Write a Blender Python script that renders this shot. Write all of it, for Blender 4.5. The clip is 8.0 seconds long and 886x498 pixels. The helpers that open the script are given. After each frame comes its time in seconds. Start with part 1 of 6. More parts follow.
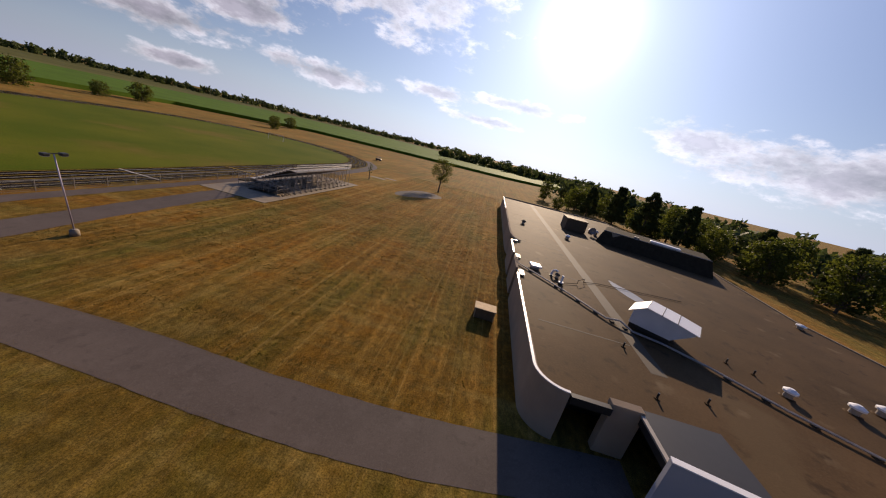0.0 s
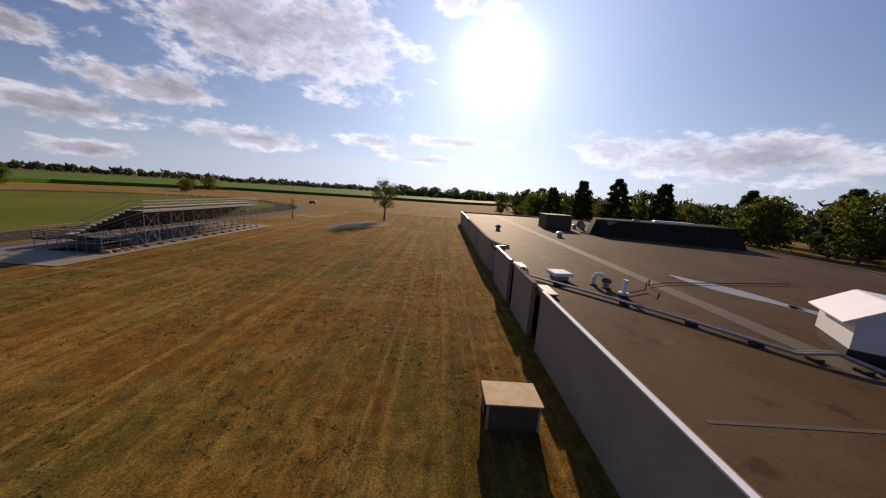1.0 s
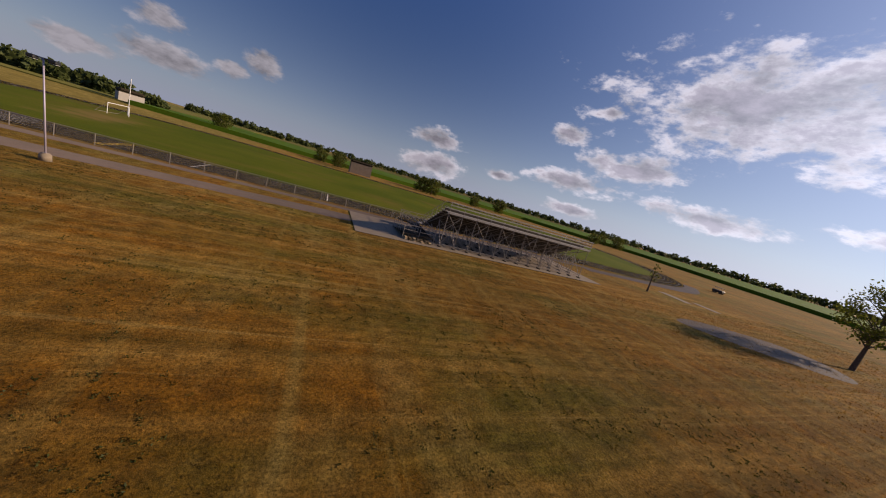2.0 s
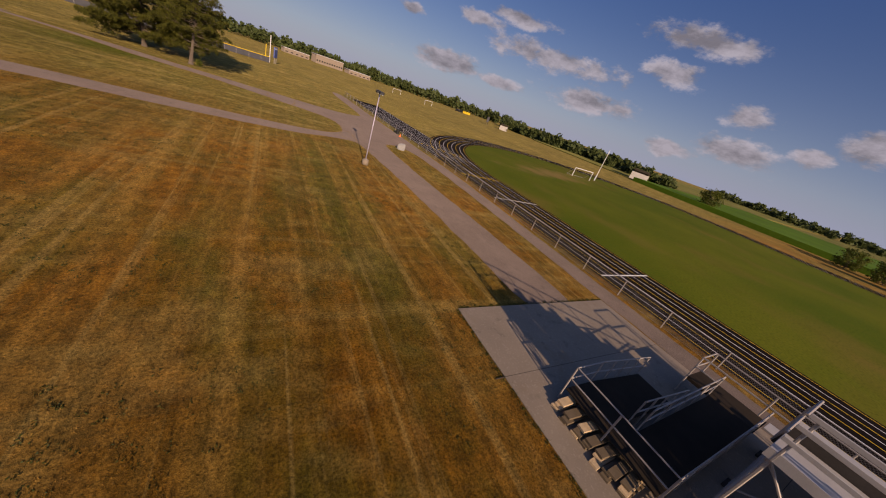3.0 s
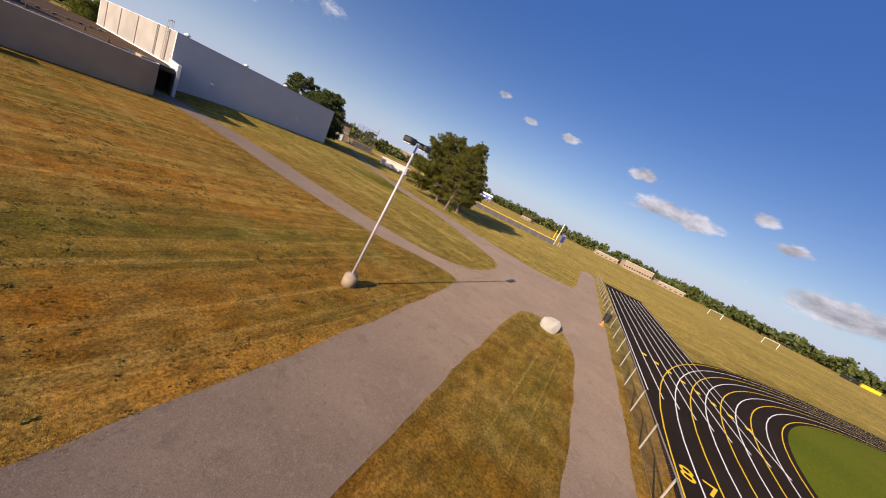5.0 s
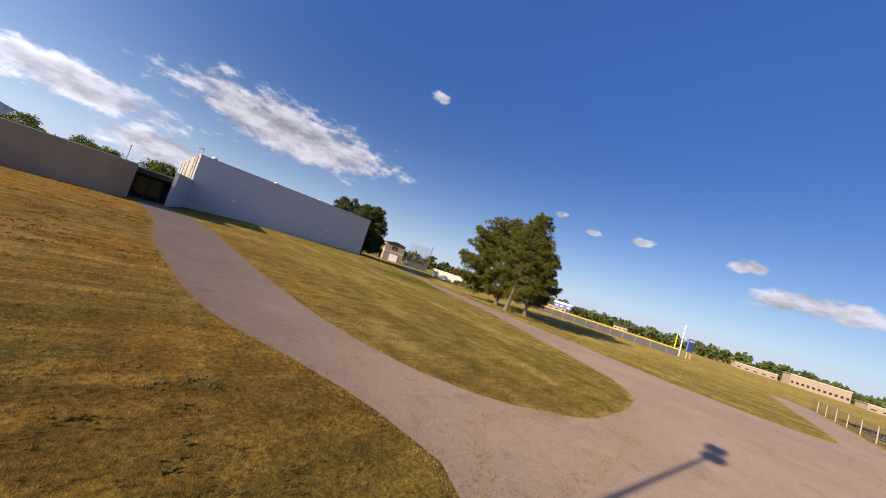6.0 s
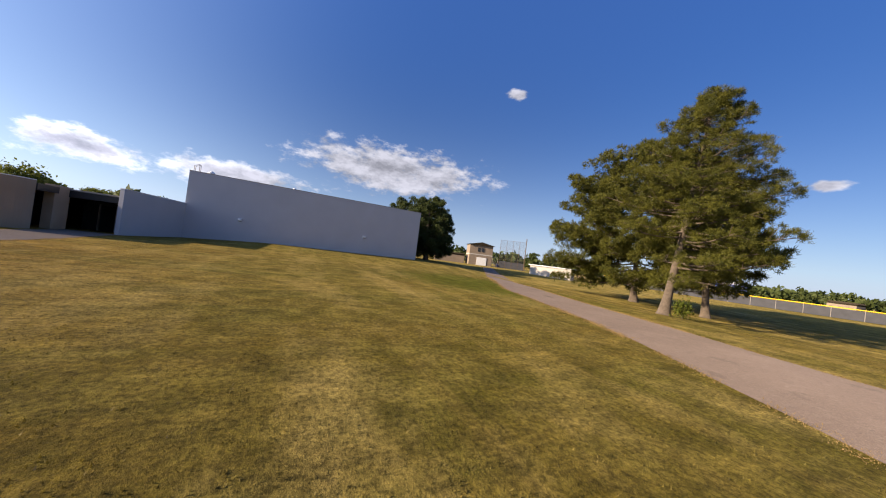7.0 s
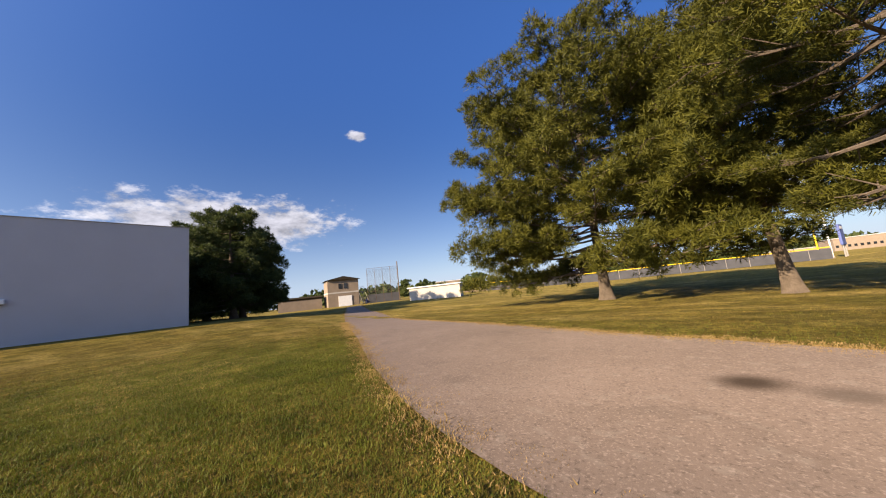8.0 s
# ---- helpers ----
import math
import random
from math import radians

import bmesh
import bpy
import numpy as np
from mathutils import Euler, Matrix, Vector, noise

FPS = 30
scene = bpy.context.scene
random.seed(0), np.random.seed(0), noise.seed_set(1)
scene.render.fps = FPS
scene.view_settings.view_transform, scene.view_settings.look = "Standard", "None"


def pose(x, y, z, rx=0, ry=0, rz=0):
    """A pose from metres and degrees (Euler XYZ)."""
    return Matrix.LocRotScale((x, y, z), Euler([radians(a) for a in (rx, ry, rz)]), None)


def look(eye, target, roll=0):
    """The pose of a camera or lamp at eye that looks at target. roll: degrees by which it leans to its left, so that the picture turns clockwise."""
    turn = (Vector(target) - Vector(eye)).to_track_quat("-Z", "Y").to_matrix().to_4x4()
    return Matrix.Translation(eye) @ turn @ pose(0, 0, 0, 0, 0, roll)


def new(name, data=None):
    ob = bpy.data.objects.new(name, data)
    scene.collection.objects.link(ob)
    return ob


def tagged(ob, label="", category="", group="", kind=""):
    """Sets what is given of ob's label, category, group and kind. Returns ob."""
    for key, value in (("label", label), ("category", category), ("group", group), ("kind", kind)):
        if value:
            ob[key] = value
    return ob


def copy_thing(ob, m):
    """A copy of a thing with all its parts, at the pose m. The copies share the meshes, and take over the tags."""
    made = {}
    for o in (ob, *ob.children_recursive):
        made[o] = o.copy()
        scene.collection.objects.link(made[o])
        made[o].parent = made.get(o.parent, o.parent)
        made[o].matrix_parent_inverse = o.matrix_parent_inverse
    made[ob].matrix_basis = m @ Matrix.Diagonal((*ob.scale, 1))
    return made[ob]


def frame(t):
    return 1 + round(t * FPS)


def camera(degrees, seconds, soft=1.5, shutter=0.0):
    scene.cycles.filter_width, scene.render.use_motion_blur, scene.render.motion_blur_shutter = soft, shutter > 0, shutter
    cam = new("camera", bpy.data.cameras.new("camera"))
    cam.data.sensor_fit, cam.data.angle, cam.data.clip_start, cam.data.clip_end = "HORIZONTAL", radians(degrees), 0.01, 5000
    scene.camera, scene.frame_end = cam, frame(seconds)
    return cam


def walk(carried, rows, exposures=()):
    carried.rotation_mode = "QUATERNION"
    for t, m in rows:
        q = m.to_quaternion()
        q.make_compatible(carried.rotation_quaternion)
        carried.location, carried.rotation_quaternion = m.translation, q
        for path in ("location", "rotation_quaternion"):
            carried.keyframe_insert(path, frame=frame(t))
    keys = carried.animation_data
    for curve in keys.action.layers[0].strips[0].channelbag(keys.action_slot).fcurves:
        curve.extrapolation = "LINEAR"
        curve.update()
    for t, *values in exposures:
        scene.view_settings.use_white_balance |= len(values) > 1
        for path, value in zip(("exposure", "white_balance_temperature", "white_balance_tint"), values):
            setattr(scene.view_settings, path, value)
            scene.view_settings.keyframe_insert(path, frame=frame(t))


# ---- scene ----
cam = camera(110.0, 8.0, soft=1.1, shutter=0.0)
# seconds, x, y, z, heading (left of +y), tilt, lean
PATH = [
    (0.0, -4.92, -15.96, 13.32, 5.40, -17.86, 13.92),
    (0.5, -5.00, -8.67, 10.63, -0.09, -16.55, 8.02),
    (1.0, -5.18, -0.36, 7.69, -0.74, -10.18, 3.88),
    (1.5, -5.75, 9.70, 6.34, 20.62, -4.07, 20.19),
    (1.7, -4.21, 13.43, 5.74, 38.50, -7.41, 20.24),
    (2.8, -23.91, 32.62, 7.92, 130.77, -21.39, 19.83),
    (3.0, -27.41, 31.88, 7.75, 145.64, -25.06, 19.42),
    (3.5, -34.93, 31.97, 9.22, 179.15, -29.25, 18.31),
    (4.0, -41.33, 27.23, 9.04, 193.73, -25.87, 21.28),
    (4.2, -42.60, 25.07, 9.01, 197.19, -23.50, 23.47),
    (5.3, -43.33, 7.61, 4.40, 210.72, -7.37, 24.37),
    (5.5, -42.13, 4.73, 3.72, 216.39, -3.22, 22.57),
    (6.0, -38.15, -2.69, 2.30, 225.60, 3.79, 17.55),
    (6.5, -33.18, -10.47, 2.28, 236.41, 0.63, 11.44),
    (7.0, -27.62, -17.31, 1.67, 244.48, 1.09, 7.24),
    (7.5, -20.85, -22.89, 1.39, 233.24, 3.39, -4.46),
    (8.0, -13.63, -27.92, 0.92, 220.14, 7.74, -6.13),
]
walk(cam, [(t, pose(x, y, z, 90 + tilt, 0, head) @ pose(0, 0, 0, 0, 0, lean)) for t, x, y, z, head, tilt, lean in PATH],
     [(0.0, 0.16, 6900, 19), (1.0, 0.12, 6900, 20), (1.7, 0.06, 6900, 20), (3.0, 0.16, 7000, 26), (4.0, 0.56, 6950, 23), (5.5, 1.08, 6650, 15), (7.0, 1.14, 6550, 14), (8.0, 1.28, 6700, 14)])
# ---- light ----
SUN_AZ, SUN_EL = radians(8.0), radians(20.8)      # azimuth from +y towards +x
SUN = Vector((math.sin(SUN_AZ) * math.cos(SUN_EL), math.cos(SUN_AZ) * math.cos(SUN_EL), math.sin(SUN_EL)))
world = bpy.data.worlds.new("world")
scene.world = world
world.use_nodes = True
wn, wl = world.node_tree.nodes, world.node_tree.links
wn.clear()
w_out, w_bg, w_sky = wn.new("ShaderNodeOutputWorld"), wn.new("ShaderNodeBackground"), wn.new("ShaderNodeTexSky")
w_sky.sky_type, w_sky.sun_disc, w_sky.sun_elevation, w_sky.sun_rotation = "NISHITA", False, SUN_EL, SUN_AZ
w_sky.air_density, w_sky.dust_density, w_sky.ozone_density = 1.0, 0.15, 3.0
w_bg.inputs["Strength"].default_value = 0.045
w_hue = wn.new("ShaderNodeHueSaturation")
w_hue.inputs["Hue"].default_value, w_hue.inputs["Saturation"].default_value = 0.515, 1.34
wl.new(w_sky.outputs[0], w_hue.inputs["Color"])

# clouds: azimuth from +y towards +x, elevation, half width, half height, all in degrees
CLOUDS_NORTH = [(-26, 21, 20, 6.8), (-41.5, 10.9, 7.2, 2.1), (-48.7, 6.8, 6.8, 1.8), (-51.8, 13.8, 3, 1.5), (-29.7, 6.3, 7.5, 1.6), (-12.5, 8, 5.8, 1.3), (41, 6.8, 14.2, 3.2), (-47, 18, 2.6, 1.1), (0, 28.7, 3.8, 2.0), (6.8, 27.8, 3.4, 1.0),
                (-48, 2.4, 4.4, 1.0), (-73.7, 7.3, 4.5, 1.6), (-73, 3.3, 5.5, 2.2), (-61, 4.7, 2.6, 0.9), (-19.5, 35.3, 2.8, 0.9), (27.6, 8.7, 7, 2.2), (2, 8.8, 8, 1.0), (-4, 5.6, 7, 0.8)]
CLOUDS_SOUTH = [(-121.5, 15.8, 7, 1.4), (-122.6, 12, 3.5, 1.5), (-112.9, 9.2, 2.7, 1.4), (-155, 4.8, 6, 1.4), (-145.7, 13.0, 5, 1.0), (-132, 5.9, 6.8, 1.6), (-139.3, 9.7, 9.4, 1.7), (-111.7, 5.1, 5, 1.6), (-105, 6.6, 2, 1.2),
                (-101.3, 8.8, 2.6, 1.7), (-119, 3.4, 3.6, 1.2), (-146.4, 4.5, 3.7, 0.8), (-175.7, 9.0, 5.6, 1.4), (-151.8, 11.5, 3.8, 1.0), (-162, 9.6, 1.9, 0.7), (104.5, 13.7, 16.5, 3.9), (90.6, 4.2, 6, 2.2), (82, 8, 8.8, 1.9),
                (66, 7.6, 5, 1.7), (179, 12.6, 2.4, 0.9), (126, 28.3, 1.9, 0.8), (166, 13.6, 1.5, 0.6), (153, 15.5, 1, 0.5), (158.9, 13.6, 1.3, 0.5), (-165.7, 12.1, 1.5, 0.8)]


def w_math(op, *args):
    nd = wn.new("ShaderNodeMath")
    nd.operation = op
    for sock, v in zip(nd.inputs, args):
        if isinstance(v, (int, float)):
            sock.default_value = v
        else:
            wl.new(v, sock)
    return nd.outputs[0]


w_co, w_sep = wn.new("ShaderNodeTexCoord"), wn.new("ShaderNodeSeparateXYZ")
wl.new(w_co.outputs["Generated"], w_sep.inputs[0])
w_az = w_math("MULTIPLY", w_math("ARCTAN2", w_sep.outputs["X"], w_sep.outputs["Y"]), 180 / math.pi)
w_el = w_math("MULTIPLY", w_math("ARCSINE", w_sep.outputs["Z"]), 180 / math.pi)


def cloud_field(clouds):
    """The largest of the clouds' soft ovals at this direction: 1 in the middle, 0 at the rim."""
    best = None
    for a, e, w, h in clouds:
        da = w_math("WRAP", w_math("SUBTRACT", w_az, float(a)), 180.0, -180.0)
        x, y = w_math("MULTIPLY", da, 0.8 / w), w_math("MULTIPLY", w_math("SUBTRACT", w_el, float(e)), 0.8 / h)
        d = w_math("SUBTRACT", 1.0, w_math("SQRT", w_math("ADD", w_math("MULTIPLY", x, x), w_math("MULTIPLY", y, y))))
        best = d if best is None else w_math("MAXIMUM", best, d)
    return best


w_map, w_noise, w_fine = wn.new("ShaderNodeMapping"), wn.new("ShaderNodeTexNoise"), wn.new("ShaderNodeTexNoise")
w_map.inputs["Scale"].default_value = (1.0, 1.0, 2.1)
wl.new(w_co.outputs["Generated"], w_map.inputs["Vector"])
for nd, sc, de in ((w_noise, 11.0, 9.0), (w_fine, 34.0, 6.0)):
    nd.inputs["Scale"].default_value, nd.inputs["Detail"].default_value, nd.inputs["Roughness"].default_value = sc, de, 0.62
    wl.new(w_map.outputs[0], nd.inputs["Vector"])
w_shift, w_above = wn.new("ShaderNodeMapping"), wn.new("ShaderNodeTexNoise")
w_shift.inputs["Scale"].default_value, w_shift.inputs["Location"].default_value = (1.0, 1.0, 2.1), (0.0, 0.0, 0.055)
w_above.inputs["Scale"].default_value, w_above.inputs["Detail"].default_value, w_above.inputs["Roughness"].default_value = 11.0, 9.0, 0.62
wl.new(w_co.outputs["Generated"], w_shift.inputs["Vector"]), wl.new(w_shift.outputs[0], w_above.inputs["Vector"])
w_lump = w_math("ADD", w_math("MULTIPLY", w_math("SUBTRACT", w_noise.outputs["Fac"], 0.5), 3.3), w_math("MULTIPLY", w_math("SUBTRACT", w_fine.outputs["Fac"], 0.5), 1.3))
w_dens = w_math("ADD", w_math("MULTIPLY", w_math("MAXIMUM", cloud_field(CLOUDS_NORTH), cloud_field(CLOUDS_SOUTH)), 1.55), w_lump)


def w_step(v, lo, hi):
    nd = wn.new("ShaderNodeMapRange")
    nd.interpolation_type = "SMOOTHSTEP"
    nd.inputs["From Min"].default_value, nd.inputs["From Max"].default_value = lo, hi
    wl.new(v, nd.inputs["Value"])
    return nd.outputs["Result"]


w_mask = w_math("MULTIPLY", w_step(w_dens, 0.06, 0.92), 0.92)
w_tint, w_cbg, w_mixs = wn.new("ShaderNodeMixRGB"), wn.new("ShaderNodeBackground"), wn.new("ShaderNodeMixShader")
w_tint.inputs[1].default_value, w_tint.inputs[2].default_value = (0.88, 0.90, 1.0, 1), (0.42, 0.40, 0.48, 1)
# thick parts between us and the sun are grey
w_north = w_step(w_sep.outputs["Y"], -0.1, 0.5)
wl.new(w_math("MULTIPLY", w_step(w_dens, 0.55, 1.35), w_math("ADD", w_math("MULTIPLY", w_north, 0.76), 0.24)), w_tint.inputs[0])
wl.new(w_tint.outputs[0], w_cbg.inputs["Color"])
# billows are brighter where the cloud thins upward
w_relief = w_math("MINIMUM", w_math("MAXIMUM", w_math("MULTIPLY", w_math("SUBTRACT", w_noise.outputs["Fac"], w_above.outputs["Fac"]), 2.6), -0.38), 0.38)
wl.new(w_math("MULTIPLY", w_math("ADD", w_math("MULTIPLY", w_north, 0.22), 0.315), w_math("ADD", w_relief, 1.0)), w_cbg.inputs["Strength"])
wl.new(w_mask, w_mixs.inputs[0]), wl.new(w_bg.outputs[0], w_mixs.inputs[1]), wl.new(w_cbg.outputs[0], w_mixs.inputs[2])
# pale haze low over the plain
w_hz = wn.new("ShaderNodeMixRGB")
wl.new(w_math("MULTIPLY", w_math("POWER", 2.718, w_math("MULTIPLY", w_math("MAXIMUM", w_el, 0.0), -0.11)), 0.85), w_hz.inputs[0])
# the deep even blue high up
w_lift, w_up = wn.new("ShaderNodeMixRGB"), w_step(w_el, 4.0, 45.0)
w_lift.blend_type = "ADD"
wl.new(w_up, w_lift.inputs[0]), wl.new(w_hue.outputs[0], w_lift.inputs[1])
w_lift.inputs[2].default_value = (0.36, 0.78, 2.25, 1)
wl.new(w_lift.outputs[0], w_hz.inputs[1])
w_hz.inputs[2].default_value = (5.3, 6.6, 9.6, 1)
wl.new(w_hz.outputs[0], w_bg.inputs["Color"])
# the glare of the air round the sun
w_dot = wn.new("ShaderNodeVectorMath")
w_dot.operation = "DOT_PRODUCT"
wl.new(w_co.outputs["Generated"], w_dot.inputs[0])
w_dot.inputs[1].default_value = SUN
w_cos = w_math("MAXIMUM", w_dot.outputs["Value"], 0.0)
w_halo = None
for sharp, much in ((3.0, 0.30), (10.0, 0.30), (40.0, 0.24), (300.0, 1.3)):
    lobe = w_math("MULTIPLY", w_math("POWER", w_cos, sharp), much)
    w_halo = lobe if w_halo is None else w_math("ADD", w_halo, lobe)
w_low = w_math("POWER", 2.718, w_math("MULTIPLY", w_math("MAXIMUM", w_el, 0.0), -0.09))
w_halo = w_math("ADD", w_halo, w_math("MULTIPLY", w_math("MULTIPLY", w_math("POWER", w_cos, 1.2), 0.26), w_low))
w_gbg, w_adds = wn.new("ShaderNodeBackground"), wn.new("ShaderNodeAddShader")
w_gbg.inputs["Color"].default_value = (0.66, 0.81, 1.0, 1)
wl.new(w_halo, w_gbg.inputs["Strength"])
wl.new(w_mixs.outputs[0], w_adds.inputs[0]), wl.new(w_gbg.outputs[0], w_adds.inputs[1])
wl.new(w_adds.outputs[0], w_out.inputs["Surface"])
sun_data = bpy.data.lights.new("sun", "SUN")
sun_data.energy, sun_data.angle, sun_data.color = 5.0, radians(0.55), (1.0, 0.82, 0.58)
sun_lamp = new("sun", sun_data)
sun_lamp.matrix_world = look((0, 0, 60), Vector((0, 0, 60)) - SUN)


# ---- materials ----
def material(name, base, rough=0.8, metal=0.0, vary=0.25, scale=3.0, bump=0.2, fine=40.0, tint=None, detail=6.0, spec=0.5, deep=0.02):
    """A surface with variation at two scales, in metres of the object's own space."""
    m = bpy.data.materials.new(name)
    m.use_nodes = True
    n, l = m.node_tree.nodes, m.node_tree.links
    b = n["Principled BSDF"]
    co = n.new("ShaderNodeTexCoord")
    big, small = n.new("ShaderNodeTexNoise"), n.new("ShaderNodeTexNoise")
    big.inputs["Scale"].default_value, big.inputs["Detail"].default_value = scale, detail
    small.inputs["Scale"].default_value, small.inputs["Detail"].default_value = fine, 4.0
    for t in (big, small):
        l.new(co.outputs["Object"], t.inputs["Vector"])
    ramp = n.new("ShaderNodeValToRGB")
    dark = [c * (1 - vary) for c in base]
    light = [min(1, c * (1 + vary)) for c in (tint or base)]
    ramp.color_ramp.elements[0].color, ramp.color_ramp.elements[1].color = (*dark, 1), (*light, 1)
    ramp.color_ramp.elements[0].position, ramp.color_ramp.elements[1].position = 0.3, 0.7
    add = n.new("ShaderNodeMath")
    add.operation = "MULTIPLY_ADD"
    add.inputs[1].default_value = 0.4
    l.new(small.outputs["Fac"], add.inputs[0])
    half = n.new("ShaderNodeMath")
    half.operation = "MULTIPLY"
    half.inputs[1].default_value = 0.6
    l.new(big.outputs["Fac"], half.inputs[0])
    l.new(half.outputs[0], add.inputs[2])
    l.new(add.outputs[0], ramp.inputs["Fac"])
    l.new(ramp.outputs["Color"], b.inputs["Base Color"])
    b.inputs["Roughness"].default_value, b.inputs["Metallic"].default_value = rough, metal
    b.inputs["Specular IOR Level"].default_value = min(spec, 0.12) if rough >= 0.85 else spec
    b.inputs["Diffuse Roughness"].default_value = 0.5 if rough >= 0.9 else 0.0
    if bump:
        bp = n.new("ShaderNodeBump")
        bp.inputs["Strength"].default_value, bp.inputs["Distance"].default_value = bump, deep
        l.new(small.outputs["Fac"], bp.inputs["Height"])
        l.new(bp.outputs["Normal"], b.inputs["Normal"])
    return m


def asphalt_material():
    """Worn asphalt: pale stone chips and dark pits in a brown-grey binder."""
    m = material("asphalt", (0.142, 0.107, 0.084), 0.74, vary=0.2, scale=0.35, fine=60, bump=0.25, spec=0.11, deep=0.004)
    m.node_tree.nodes["Principled BSDF"].inputs["Diffuse Roughness"].default_value = 0.6
    n, l = m.node_tree.nodes, m.node_tree.links
    b, co = n["Principled BSDF"], n["Texture Coordinate"]
    old = b.inputs["Base Color"].links[0].from_socket
    for scale, lo, hi, colour, amount in ((0.16, 0.48, 0.62, (0.172, 0.131, 0.105), 0.5), (0.9, 0.52, 0.70, (0.188, 0.144, 0.116), 0.45), (1.7, 0.58, 0.70, (0.085, 0.066, 0.052), 0.45), (7.0, 0.56, 0.68, (0.20, 0.165, 0.135), 0.4), (9.0, 0.60, 0.70, (0.075, 0.060, 0.048), 0.4), (60.0, 0.57, 0.66, (0.29, 0.23, 0.19), 0.45), (46.0, 0.57, 0.66, (0.050, 0.039, 0.031), 0.45), (170.0, 0.56, 0.66, (0.24, 0.19, 0.155), 0.35)):
        t, r, x = n.new("ShaderNodeTexNoise"), n.new("ShaderNodeMapRange"), n.new("ShaderNodeMixRGB")
        t.inputs["Scale"].default_value, t.inputs["Detail"].default_value = scale, 4.0
        r.inputs["From Min"].default_value, r.inputs["From Max"].default_value, r.inputs["To Max"].default_value = lo, hi, amount
        l.new(co.outputs["Object"], t.inputs["Vector"]), l.new(t.outputs["Fac"], r.inputs["Value"]), l.new(r.outputs["Result"], x.inputs[0])
        l.new(old, x.inputs[1])
        x.inputs[2].default_value = (*colour, 1)
        old = x.outputs[0]
    l.new(old, b.inputs["Base Color"])
    return m


M_asphalt = asphalt_material()
M_concrete = material("concrete", (0.238, 0.188, 0.132), 0.74, vary=0.15, scale=0.6, fine=30, bump=0.3, spec=0.3)
M_track = material("track_rubber", (0.013, 0.010, 0.009), 0.95, vary=0.25, scale=0.4, fine=80, bump=0.3, spec=0.01)
M_white = material("white_paint", (0.75, 0.74, 0.72), 0.88, vary=0.1, scale=2, fine=30, bump=0.1)
M_yellow = material("yellow_paint", (0.75, 0.5, 0.03), 0.88, vary=0.1, scale=2, fine=30, bump=0.1)
def overlaid(m, layers):
    """Further stains over a material: noise scale, low, high, colour, amount."""
    n, l = m.node_tree.nodes, m.node_tree.links
    b, co = n["Principled BSDF"], n["Texture Coordinate"]
    old = b.inputs["Base Color"].links[0].from_socket
    for scale, lo, hi, colour, amount in layers:
        t, r, x = n.new("ShaderNodeTexNoise"), n.new("ShaderNodeMapRange"), n.new("ShaderNodeMixRGB")
        t.inputs["Scale"].default_value, t.inputs["Detail"].default_value = scale, 6.0
        r.inputs["From Min"].default_value, r.inputs["From Max"].default_value, r.inputs["To Max"].default_value = lo, hi, amount
        l.new(co.outputs["Object"], t.inputs["Vector"]), l.new(t.outputs["Fac"], r.inputs["Value"]), l.new(r.outputs["Result"], x.inputs[0])
        l.new(old, x.inputs[1])
        x.inputs[2].default_value = (*colour, 1)
        old = x.outputs[0]
    l.new(old, b.inputs["Base Color"])
    return m


M_turf = overlaid(material("watered_turf", (0.060, 0.120, 0.001), 0.88, vary=0.3, scale=0.05, fine=5, bump=0.5, tint=(0.12, 0.115, 0.008), spec=0.05),
                  [(0.045, 0.55, 0.66, (0.17, 0.12, 0.022), 0.75), (0.5, 0.5, 0.7, (0.10, 0.10, 0.006), 0.4), (6.0, 0.5, 0.68, (0.03, 0.055, 0.002), 0.45)])


def worn_spot(m, cx, cy, rx, ry, turn, colour, amount):
    """A ragged worn oval at one place on the ground."""
    n, l = m.node_tree.nodes, m.node_tree.links
    b, co = n["Principled BSDF"], n["Texture Coordinate"]
    old = b.inputs["Base Color"].links[0].from_socket
    mp, ln, t, ad, rg, x = (n.new("ShaderNode" + k) for k in ("Mapping", "VectorMath", "TexNoise", "Math", "MapRange", "MixRGB"))
    mp.vector_type = "TEXTURE"
    mp.inputs["Location"].default_value, mp.inputs["Rotation"].default_value, mp.inputs["Scale"].default_value = (cx, cy, 0), (0, 0, radians(turn)), (rx, ry, 1)
    ln.operation = "LENGTH"
    t.inputs["Scale"].default_value, t.inputs["Detail"].default_value = 0.22, 6.0
    ad.operation = "MULTIPLY_ADD"
    ad.inputs[1].default_value = 2.2
    rg.interpolation_type = "SMOOTHSTEP"
    rg.inputs["From Min"].default_value, rg.inputs["From Max"].default_value = 2.4, 1.2
    rg.inputs["To Max"].default_value = amount
    l.new(co.outputs["Object"], mp.inputs["Vector"]), l.new(mp.outputs[0], ln.inputs[0]), l.new(co.outputs["Object"], t.inputs["Vector"])
    l.new(t.outputs["Fac"], ad.inputs[0]), l.new(ln.outputs["Value"], ad.inputs[2]), l.new(ad.outputs[0], rg.inputs["Value"])
    l.new(rg.outputs["Result"], x.inputs[0]), l.new(old, x.inputs[1])
    x.inputs[2].default_value = (*colour, 1)
    l.new(x.outputs[0], b.inputs["Base Color"])


